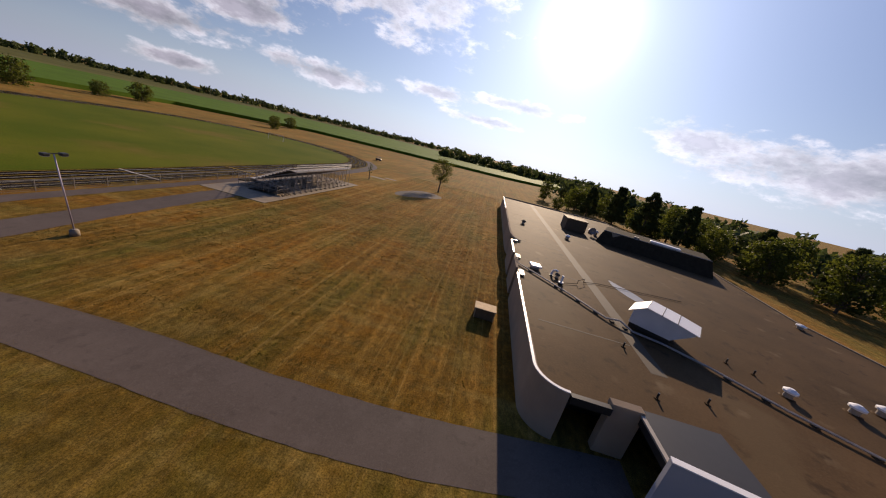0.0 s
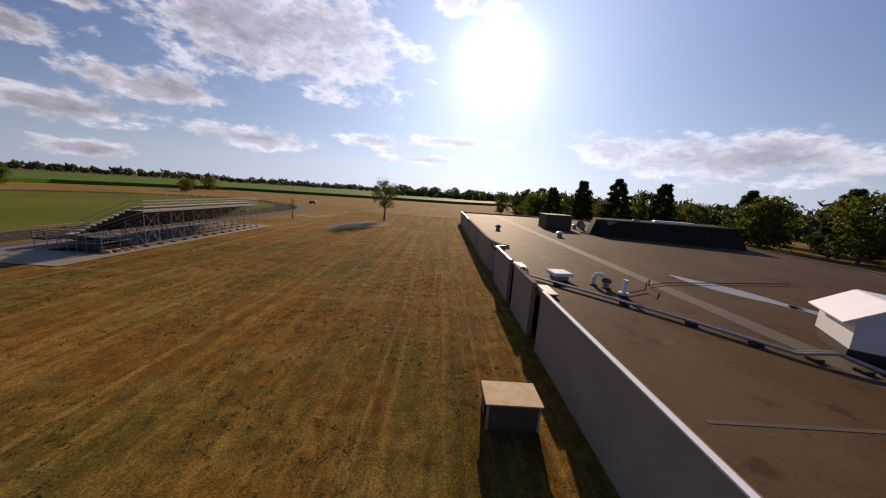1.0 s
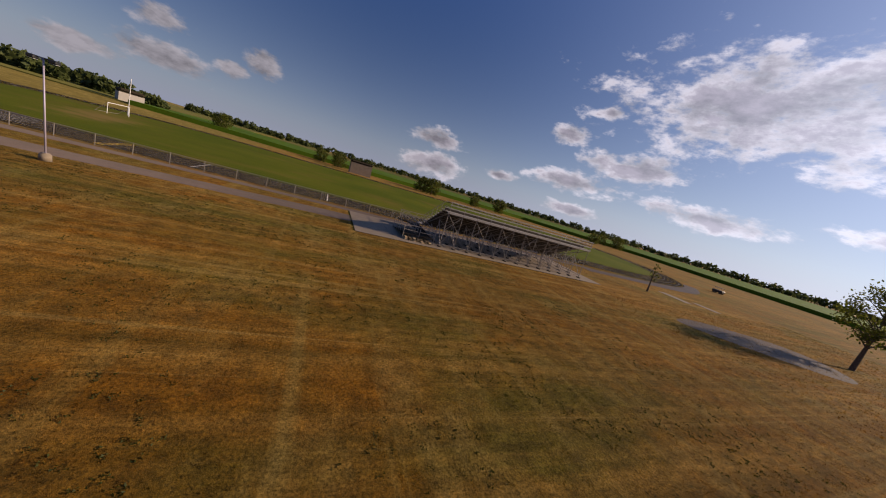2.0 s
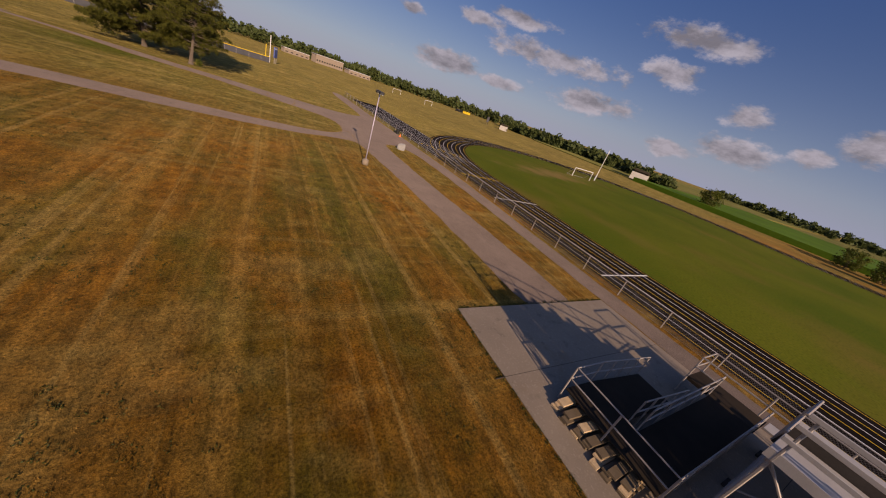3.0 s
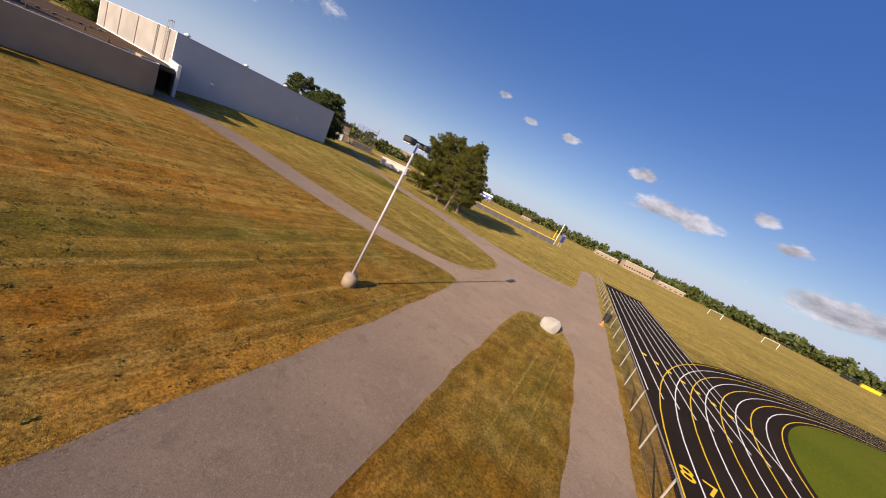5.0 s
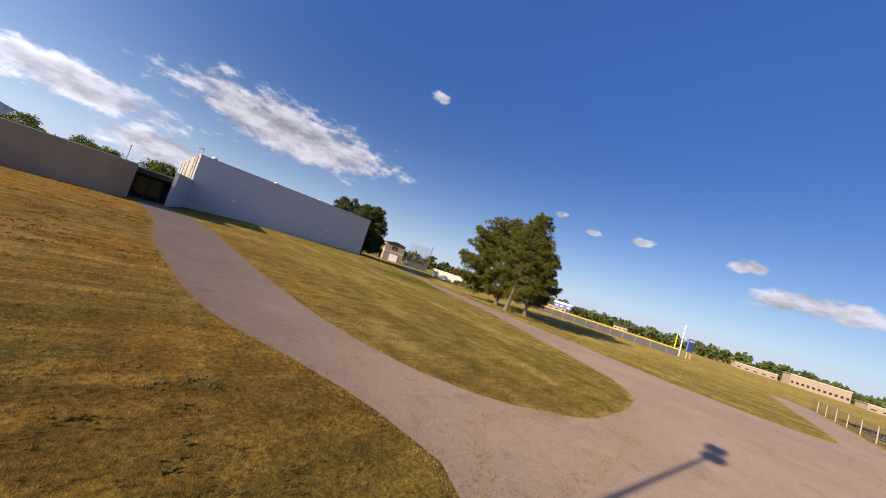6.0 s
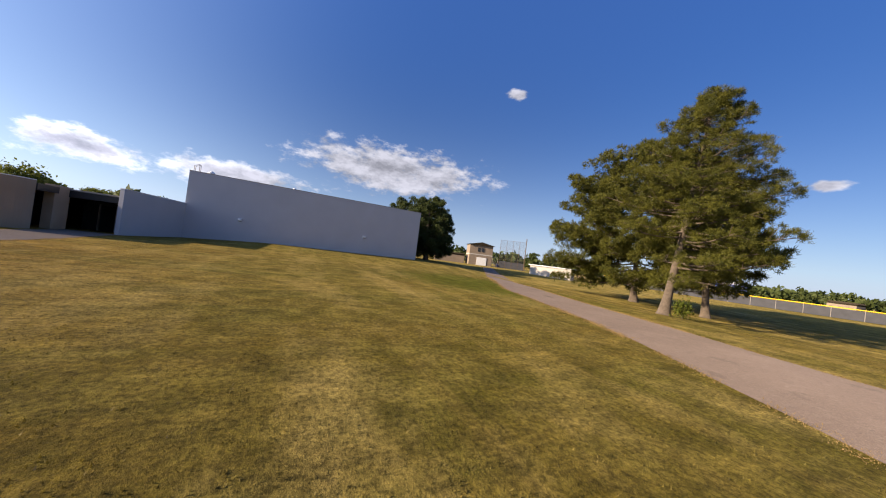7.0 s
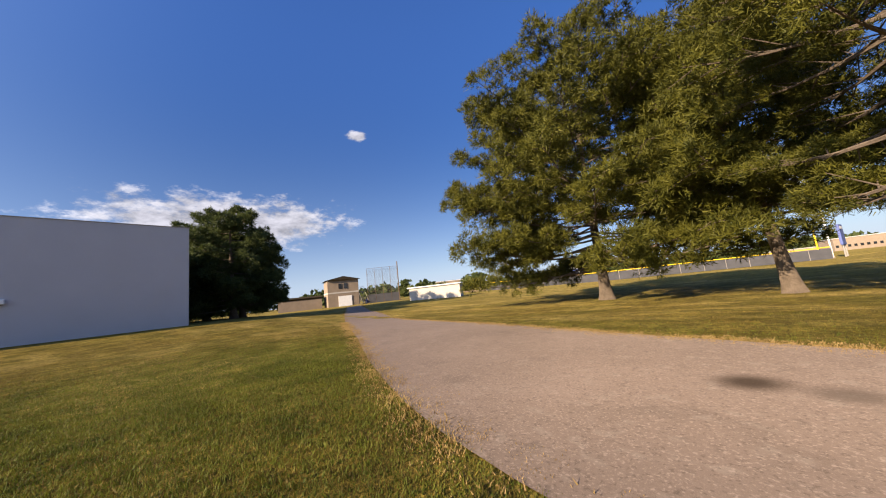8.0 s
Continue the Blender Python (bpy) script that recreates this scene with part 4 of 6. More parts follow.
# ---- crate by the wall ----
def utility_box():
    e = thing("utility_box", -2.35, 9.4, 0, "olive plywood box with a weathered tan lid beside the wall", "box")
    e.scale = (1.04, 1.16, 0.94)
    part("side_north", box(-0.84, 0.46, 0.0, 0.84, 0.5, 1.0, 0.005), M_crate, e)
    part("side_south", box(-0.84, -0.5, 0.0, 0.84, -0.46, 1.0, 0.005), M_crate, e)
    part("side_east", box(0.80, -0.455, 0.0, 0.84, 0.455, 1.0, 0.005), M_crate, e)
    part("side_west", box(-0.84, 0.05, 0.0, -0.80, 0.455, 1.0, 0.005), M_crate, e)
    for x in (-0.86, 0.80):
        for y in (-0.52, 0.46):
            part("corner_post", box(x, y, 0, x + 0.07, y + 0.07, 1.0, 0.005), M_wood, e)
    part("inner_panel", box(-0.5, -0.43, 0.05, -0.46, 0.0, 0.9, 0.005), M_white, e, "white board inside the opening")
    part("lid", box(-0.93, -0.58, 1.002, 0.93, 0.58, 1.06, 0.01), M_wood, e, "weathered tan plywood lid")


utility_box()


# ---- bleachers ----
def bleachers():
    e = thing("bleachers", 0, 0, 0.035, "aluminium bleachers on a galvanised frame with back rails and a ramp", "bleachers")
    rows, x0, x1, z0, z1, ya, yb = 10, -43.2, -37.6, 0.95, 3.70, 32.0, 52.2
    dx, dz = (x1 - x0) / (rows - 1), (z1 - z0) / (rows - 1)
    for k in range(rows):
        x, z = x0 + dx * k, z0 + dz * k
        part("foot_plank", box(x - 0.27, ya, z - 0.04, x + 0.05, yb, z, 0.008), M_alu, e)
        part("seat_plank", box(x + 0.08, ya, z + 0.34, x + 0.34, yb, z + 0.39, 0.008), M_alu, e)
        # dark riser colour paints in the shade beneath the bank
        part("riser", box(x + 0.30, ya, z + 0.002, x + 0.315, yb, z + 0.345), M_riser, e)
    part("top_walkway", box(x1 + 0.35, ya, z1 + 0.02, x1 + 1.5, yb, z1 + 0.07, 0.008), M_alu, e, "broad pale aluminium walkway")
    part("front_walkway", box(-44.2, 31.65, 0.85, x0 - 0.3, yb, 0.91, 0.008), M_alu, e)
    part("kick_plate", box(x1 + 1.502, ya, z1 - 0.10, x1 + 1.522, yb, z1 + 0.12), M_alu, e)
    # bents across the bank
    n = 13
    for i in range(n):
        y = ya + 0.15 + (yb - ya - 0.3) * i / (n - 1)
        f = part("frame", tube([(x0 - 0.3, y, z0 - 0.12), (x1 + 1.42, y, z1 - 0.06)], 0.045, 6), M_steel, e)
        bx = x1 + 1.4
        for px, pz in ((bx, z1 - 0.08), (bx - 2.0, z1 - 1.05), (bx - 4.1, z1 - 2.05), (x0 - 0.2, z0 - 0.14)):
            part("leg", tube([(px, y, 0.0), (px, y, pz)], 0.036, 6), M_steel, f)
            part("sole_block", box(px - 0.25, y - 0.12, 0, px + 0.25, y + 0.12, 0.10, 0.01), M_wooddark, f)
        part("brace", tube([(bx, y, 0.2), (bx - 2.0, y, z1 - 1.2)], 0.03, 6), M_steel, f)
        part("brace", tube([(bx - 2.0, y, 0.2), (bx - 4.1, y, z1 - 2.1)], 0.03, 6), M_steel, f)
        part("tie", tube([(bx, y, 0.35), (x0, y, 0.35)], 0.03, 6), M_steel, f)
        # back rail posts
        part("rail_post", tube([(bx + 0.1, y, z1 - 0.1), (bx + 0.1, y, z1 + 1.1)], 0.03, 6), M_steel, f)
    for i in range(n - 1):
        ya_i = ya + 0.15 + (yb - ya - 0.3) * i / (n - 1)
        yb_i = ya + 0.15 + (yb - ya - 0.3) * (i + 1) / (n - 1)
        bx, ym, zm = x1 + 1.4, (ya_i + yb_i) / 2, 1.75
        part("foot_rail", tube([(bx, ya_i, 0.3), (bx, yb_i, 0.3)], 0.024, 6), M_steel, e)
        if i % 2 == 0:
            part("mid_rail", tube([(bx, ya_i, zm), (bx, yb_i, zm)], 0.03, 6), M_steel, e)
            part("brace_rod", tube([(bx, ya_i, 0.3), (bx, ym, zm)], 0.026, 6), M_steel, e)
            part("brace_rod", tube([(bx, yb_i, 0.3), (bx, ym, zm)], 0.026, 6), M_steel, e)
            for p, q in ((zm, z1 - 0.15), (z1 - 0.15, zm)):
                part("cross_brace", tube([(bx, ya_i, p), (bx, yb_i, q)], 0.026, 6), M_steel, e)
                part("cross_brace", tube([(bx - 2.0, ya_i, p * 0.72), (bx - 2.0, yb_i, q * 0.72)], 0.026, 6), M_steel, e)
        if i in (3, 5, 7):
            part("stored_plank", box(x1 + 0.2, ya_i, 1.1 + 0.2 * (i % 4), x1 + 0.5, yb_i, 1.16 + 0.2 * (i % 4)), M_alu, e)
    for h in (0.45, 0.8, 1.1):
        part("back_rail", box(x1 + 1.535, ya, z1 + h - 0.05, x1 + 1.575, yb, z1 + h + 0.05, 0.008), M_alu, e, "pale aluminium rail board")
    # end rails follow the slope
    for y in (ya - 0.02, yb + 0.02):
        for h in (0.55, 1.05):
            part("end_rail", tube([(x0 - 0.2, y, z0 + h), (x1 + 0.3, y, z1 + h), (x1 + 1.5, y, z1 + h)], 0.028, 6), M_steel, e)
        for k in range(0, rows, 2):
            part("end_post", tube([(x0 + dx * k, y, z0 + dz * k - 0.1), (x0 + dx * k, y, z0 + dz * k + 1.05)], 0.025, 6), M_steel, e)
    # front rail
    for h in (0.5, 1.0):
        part("front_rail", tube([(-44.2, 29.2, 0.9 + h), (-44.2, yb, 0.9 + h)], 0.028, 6), M_steel, e)
    for k in range(12):
        y = 29.25 + (yb - 29.45) * k / 11
        part("front_post", tube([(-44.2, y, 0.0), (-44.2, y, 1.9)], 0.03, 6), M_steel, e)
    # middle stair rails
    for y in (38.5, 45.5):
        for k in range(1, rows - 1, 2):
            part("stair_rail", tube([(x0 + dx * k, y, z0 + dz * k), (x0 + dx * k, y, z0 + dz * k + 0.9), (x0 + dx * (k + 1.5), y, z0 + dz * (k + 1.5) + 0.9), (x0 + dx * (k + 1.5), y, z0 + dz * (k + 1.5))], 0.022, 6), M_steel, e)
    # ramp at the end: two lanes and a landing
    ramp = part("ramp", box(-44.2, 29.2, 0.70, -42.9, 31.6, 0.845, 0.01), M_rampdeck, e, "dark ramp deck")

    def lane(name, ya_, yb_, xs, zs):
        bm = bmesh.new()
        lo, hi = [], []
        for x, z in zip(xs, zs):
            for y in (ya_, yb_):
                lo.append(bm.verts.new((x, y, z - 0.05))), hi.append(bm.verts.new((x, y, z)))
        for a in (lo, hi):
            bm.faces.new((a[0], a[1], a[3], a[2]))
        for i, j in ((0, 1), (1, 3), (3, 2), (2, 0)):
            bm.faces.new((lo[i], lo[j], hi[j], hi[i]))
        bmesh.ops.recalc_face_normals(bm, faces=bm.faces)
        part(name, bm, M_rampdeck, ramp)

    lane("upper_lane", 30.1, 31.5, (-42.9, -38.0), (0.845, 0.50))
    lane("landing", 28.2, 31.5, (-38.0, -36.6), (0.50, 0.50))
    lane("lower_lane", 28.2, 29.7, (-38.0, -41.6), (0.50, 0.06))
    for y, xa, za, xb, zb in ((31.55, -42.9, 0.85, -38.0, 0.5), (30.05, -42.9, 0.85, -38.0, 0.5), (29.75, -41.6, 0.06, -38.0, 0.5), (28.16, -41.6, 0.06, -38.0, 0.5)):
        for h in (0.45, 0.95):
            part("handrail", tube([(xa, y, za + h), (xb, y, zb + h)], 0.025, 6), M_steel, ramp)
        for k in range(5):
            u = k / 4
            x, z = xa + (xb - xa) * u, za + (zb - za) * u
            part("post", tube([(x, y, 0.0), (x, y, z + 0.95)], 0.025, 6), M_steel, ramp)
    for h in (0.45, 0.95):
        part("handrail", tube([(-38.0, 28.16, 0.5 + h), (-36.55, 28.16, 0.5 + h), (-36.55, 31.55, 0.5 + h), (-38.0, 31.55, 0.5 + h)], 0.025, 6), M_steel, ramp)
    for h in (0.5, 1.0):
        part("handrail", tube([(-44.2, 29.2, 0.9 + h), (-42.9, 29.2, 0.9 + h), (-42.9, 30.05, 0.9 + h)], 0.028, 6), M_steel, ramp)
    part("post", tube([(-42.9, 29.2, 0.0), (-42.9, 29.2, 1.9)], 0.03, 6), M_steel, ramp)
    for x, y in ((-36.55, 28.16), (-36.55, 29.85), (-36.55, 31.55)):
        part("post", tube([(x, y, 0.0), (x, y, 1.45)], 0.03, 6), M_steel, ramp)


bleachers()
# joints of the slab
for k in range(5):
    part("joint", box(-45.3, 27.0 + 6 * k, 0.0, -34.6, 27.02 + 6 * k, 0.0362), M_valley, bpy.data.objects["bleacher_slab"])


# ---- timber under the ramp landing ----
def timber_stack():
    e = thing("timber_stack", -36.35, 29.85, 0.035, "stack of weathered tan timber planks under the ramp landing", "timber")
    rng = random.Random(4)
    for layer in range(3):
        for k in range(7):
            y, c = -1.35 + 0.42 * k + rng.uniform(-0.06, 0.06), rng.uniform(-0.12, 0.12)
            bm = bmesh.new()
            add_box(bm, -0.55, -0.14, 0, 0.45 - 0.1 * layer, 0.14, 0.085, 0.008, Matrix.Translation((c, y, 0.09 * layer)) @ Matrix.Rotation(rng.uniform(-0.1, 0.1), 4, "Z"))
            part("plank", bm, M_wood if rng.random() < 0.3 else M_crate, e)


timber_stack()


# ---- lamp, stone, fence ----
def street_lamp():
    e = thing("floodlight_pole", -35.6, 2.95, 0, "lilac-grey steel light pole on a round concrete footing", "street lamp")
    bm = bmesh.new()
    bmesh.ops.create_cone(bm, cap_ends=True, segments=28, radius1=0.31, radius2=0.28, depth=0.54, matrix=Matrix.Translation((0, 0, 0.25)))
    bmesh.ops.bevel(bm, geom=[x for x in bm.edges if all(v.co.z > 0.45 for v in x.verts)], offset=0.07, segments=3, affect="EDGES")
    part("footing", bm, M_concrete, e, "chipped pale concrete footing", True)
    bm = bmesh.new()
    add_tube(bm, (0, 0, 0.5), (-0.2, -0.4, 6.35), 0.052, 0.04, 14)
    part("pole", bm, M_lilac, e, "", True)
    part("base_plate", box(-0.11, -0.11, 0.515, 0.11, 0.11, 0.535, 0.01), M_steel, e)
    part("crossarm", tube([(-0.23, -0.8, 6.37), (-0.13, 0.0, 6.39)], 0.035, 8), M_black, e)
    for y in (-0.9, 0.13):
        h = part("lamp_head", box(-0.40, y - 0.2, 6.2, 0.02, y + 0.2, 6.43, 0.05), M_black, e, "dark square floodlight head")
        part("glass", box(-0.35, y - 0.15, 6.18, -0.03, y + 0.15, 6.199), M_unit, h)


street_lamp()


def boulder():
    """A split limestone block: a lump cut by a few flat planes."""
    e = bmesh.new()
    bmesh.ops.create_icosphere(e, subdivisions=4, radius=0.5)
    cuts = [((1, 0.1, 0.2), 0.37), ((-1, 0.05, 0.25), 0.36), ((0.1, 1, 0.1), 0.37), ((-0.15, -1, 0.25), 0.35), ((0.14, -0.12, 1), 0.31), ((0.6, 0.6, 0.5), 0.40), ((-0.6, -0.5, 0.6), 0.39)]
    for v in e.verts:
        c = v.co.copy()
        for n, d in cuts:
            n = Vector(n).normalized()
            over = c.dot(n) - d
            if over > 0:
                c -= n * over
        c *= 1 + noise.noise(v.co * 2.5) * 0.06 + noise.noise(v.co * 8) * 0.035
        v.co = Vector((c.x * 1.08, c.y * 1.22, max(-0.38, c.z * 1.25)))
    ob = mesh_object("boulder", e, M_stone)
    ob.matrix_basis = pose(-42.75, -7.45, 0.34, 0, 0, 62)
    tagged(ob, "pale limestone boulder on the dry grass", "rock")


boulder()


def fence(line, h=1.15):
    """Chain link along a line of points: posts, top rail, bottom wire and crossing wires."""
    e = thing("chain_link_fence", *line[0], 0.0, "galvanised chain-link fence along the track", "fence")
    o = Vector((*line[0], 0))
    vs, fs, s = [], [], 0.11
    for (x0, y0), (x1, y1) in zip(line, line[1:]):
        a, b = Vector((x0, y0, 0)) - o, Vector((x1, y1, 0)) - o
        d, up = (b - a), Vector((0, 0, 1))
        n = max(1, round(d.length / 3.05))
        for k in range(n):
            p = a + d * (k / n)
            part("post", tube([p, p + up * (h + 0.03)], 0.032, 7), M_steel, e)
        part("top_rail", tube([a + up * h, b + up * h], 0.024, 6), M_steel, e)
        part("bottom_wire", tube([a + up * 0.06, b + up * 0.06], 0.006, 4), M_steel, e)
        u = d.normalized()
        side = Vector((u.y, -u.x, 0)) * 0.004
        for sign in (1, -1):
            k = 0
            while k * s < d.length - h:
                p = a + u * (k * s + (0 if sign > 0 else h)) + side * sign
                q = p + u * sign * (h - 0.08)
                i = len(vs)
                vs += [tuple(p + up * 0.06), tuple(p + u * 0.012 + up * 0.06), tuple(q + u * 0.012 + up * (h - 0.02)), tuple(q + up * (h - 0.02))]
                fs.append((i, i + 1, i + 2, i + 3))
                k += 1
    me = bpy.data.meshes.new("wire_mesh")
    me.from_pydata(vs, [], fs)
    me.materials.append(M_wire)
    w = new("wire_mesh", me)
    w.parent = e
    return e


fence([(-47.75, 62), (-47.75, 2), (-47.1, -12), (-45.6, -34), (-44.1, -57)])


def gate_things():
    e = thing("litter_bin", -46.2, -19.5, 0, "black litter bin by the fence", "bin")
    bm = bmesh.new()
    add_tube(bm, (0, 0, 0), (0, 0, 0.8), 0.24, 0.3, 16)
    part("drum", bm, M_black, e)
    part("rim", tube([(0, 0, 0.8), (0, 0, 0.86)], 0.32, 16), M_black, e)
    c = thing("traffic_cone", -45.9, -17.2, 0.01, "small orange cone on the path", "cone")
    bm = bmesh.new()
    add_tube(bm, (0, 0, 0.02), (0, 0, 0.45), 0.14, 0.03, 14)
    part("body", bm, M_orange, c)
    part("base", box(-0.18, -0.18, 0, 0.18, 0.18, 0.03, 0.01), M_orange, c)


gate_things()


def soccer_goal(x, y, rz, w=7.3, h=2.44):
    e = thing("soccer_goal", x, y, 0.012, "white soccer goal frame on the turf", "goal", "goals", rz)
    for s in (-1, 1):
        part("post", tube([(s * w / 2, 0, 0), (s * w / 2, 0, h)], 0.06, 8), M_white, e)
        part("stay", tube([(s * w / 2, 0, h), (s * w / 2, 2.0, 0.05)], 0.03, 6), M_steel, e)
    part("crossbar", tube([(-w / 2, 0, h), (w / 2, 0, h)], 0.06, 8), M_white, e)
    part("ground_bar", tube([(-w / 2, 2.0, 0.05), (w / 2, 2.0, 0.05)], 0.03, 6), M_steel, e)


soccer_goal(-99.0, -23.5, 175, 6.5, 2.2)
soccer_goal(-93.0, 104.0, 0, 6.5, 2.2)


def tall_pole(x, y, h, label, mat, lean=0.0):
    e = thing("goal_upright", x, y, 0, label, "pole")
    part("shaft", tube([(0, 0, 0), (lean, 0, h)], 0.07, 8), mat, e)
    part("pad", tube([(0, 0, 0), (0, 0, 1.6)], 0.16, 10), M_unit, e)


tall_pole(-108.0, -26.0, 8.5, "pale goal upright beyond the turf", M_white)


# ---- baseball ground ----
def outfield_fence(pts, h=1.3):
    e = thing("outfield_fence", 0, 0, 0, "chain-link outfield fence with a yellow top tube", "fence")
    line = smooth_line(pts, 3.0)
    for p in line:
        z = rise(p.x, p.y)
        part("post", tube([(p.x, p.y, z), (p.x, p.y, z + h)], 0.04, 6), M_steel, e)
    for p, q in zip(line, line[1:]):
        part("cap_tube", tube([(p.x, p.y, rise(p.x, p.y) + h + 0.06), (q.x, q.y, rise(q.x, q.y) + h + 0.06)], 0.075, 6), M_yellow, e)
    part("windscreen", wall_along([(p.x, p.y) for p in line], rise(-10, -90) + 0.05, rise(-10, -90) + h - 0.1, 0.02), M_screen, e, "grey woven windscreen")


outfield_fence([(26, -89), (14, -93), (3, -95), (-9.5, -97), (-18.5, -99), (-27.5, -100.5)], 1.7)


def foul_pole(x, y, h, mat, label):
    e = thing("foul_pole", x, y, rise(x, y), label, "pole", "poles of the ball field")
    part("shaft", tube([(0, 0, 0), (0, 0, h)], 0.10, 8), mat, e)
    part("foot", tube([(0, 0, 0), (0, 0, 0.2)], 0.22, 10), M_concrete, e)


foul_pole(-27.6, -101.0, 8.0, M_white, "tall white pole by the outfield")
foul_pole(-26.4, -101.4, 5.2, M_yellow, "slim yellow foul pole by the outfield")


def scoreboard():
    e = thing("scoreboard", -29.2, -102.5, rise(-29, -102), "blue scoreboard on two posts", "scoreboard", rz=72)
    for x in (-0.9, 0.9):
        part("post", tube([(x, 0, 0), (x, 0, 4.6)], 0.1, 8), M_steel, e)
    p = part("panel", box(-1.4, -0.15, 1.8, 1.4, 0.15, 4.9, 0.03), M_blue, e, "blue painted panel")
    part("white_bar", box(-1.1, 0.152, 4.2, 1.1, 0.17, 4.6), M_white, p)


scoreboard()


def big_scoreboard():
    e = thing("wide_scoreboard", 36.5, -181.0, 0, "wide blue scoreboard with a white header beyond the outfield", "scoreboard", rz=22)
    for x in (-3.6, 0, 3.6):
        part("post", tube([(x, 0, 0), (x, 0, 5.6)], 0.14, 8), M_steel, e)
    p = part("panel", box(-4.8, 0.15, 2.2, 4.8, 0.45, 4.6, 0.03), M_blue, e, "blue painted panel")
    part("header", box(-4.8, 0.15, 4.604, 4.8, 0.45, 5.6, 0.03), M_white, e, "white header board")
    for x in (-3.2, 0.4, 3.0):
        part("white_bar", box(x - 0.7, 0.452, 3.0, x + 0.7, 0.47, 3.7), M_white, p)


big_scoreboard()


def lot_light(x, y, h):
    e = thing("parking_light", x, y, 0, "slim grey light pole behind the school", "street lamp", "lights of the parking lot")
    part("shaft", tube([(0, 0, 0), (0, 0, h)], 0.09, 8), M_steel, e)
    part("arm", tube([(0, 0, h - 0.1), (-0.9, 0, h + 0.05)], 0.04, 6), M_steel, e)
    part("lamp_head", box(-1.5, -0.2, h - 0.05, -0.85, 0.2, h + 0.12, 0.04), M_unit, e)


for x, y, h in ((66.0, 1.5, 8.0), (61.0, -13.5, 7.5)):
    lot_light(x, y, h)


def dugout():
    e = thing("dugout", 20.6, -65.2, -0.4, "long low white-walled dugout with a flat roof", "dugout", rz=25)
    e.scale = (0.66, 0.7, 0.85)
    part("back_wall", box(-6.5, -0.2, 0, 6.5, 0.1, 2.7), M_cream, e)
    for x in (-6.5, 6.2):
        part("end_wall", box(x, -3.0, 0, x + 0.3, -0.21, 2.6), M_cream, e)
    part("roof", box(-6.9, -3.4, 2.72, 6.9, 0.5, 2.95, 0.02), M_unit, e)
    part("front_wall", box(-6.2, -3.0, 0, 6.15, -2.8, 1.0), M_cream, e)


dugout()


def backstop():
    e = thing("backstop", 46.5, -75.5, -0.2, "tall wire backstop on steel posts", "backstop", rz=47)
    e.scale = (0.84, 0.84, 0.84)
    for k in range(5):
        part("post", tube([(-4.4 + 2.2 * k, 0, 0), (-4.4 + 2.2 * k, 0, 10.2 if k else 11.4)], 0.05 if k else 0.13, 8), M_penthouse, e)
    for z in (0.1, 3.4, 10.1):
        part("rail", tube([(-4.4, 0, z), (4.4, 0, z)], 0.03, 6), M_penthouse, e)
    part("kick_boards", box(-4.4, -0.06, 0.05, 4.4, -0.02, 2.6), M_screen, e, "grey boards along the foot")
    vs, fs = [], []
    for k in range(44):
        x = -4.4 + 0.2 * k
        i = len(vs)
        vs += [(x, 0.02, 0.1), (x + 0.02, 0.02, 0.1), (x + 0.02, 0.02, 10.1), (x, 0.02, 10.1)]
        fs.append((i, i + 1, i + 2, i + 3))
    for k in range(48):
        z = 0.2 + 0.2 * k
        i = len(vs)
        vs += [(-4.4, 0.03, z), (4.4, 0.03, z), (4.4, 0.03, z + 0.02), (-4.4, 0.03, z + 0.02)]
        fs.append((i, i + 1, i + 2, i + 3))
    me = bpy.data.meshes.new("netting")
    me.from_pydata(vs, [], fs)
    me.materials.append(M_screen)
    w = new("netting", me)
    w.parent = e


backstop()


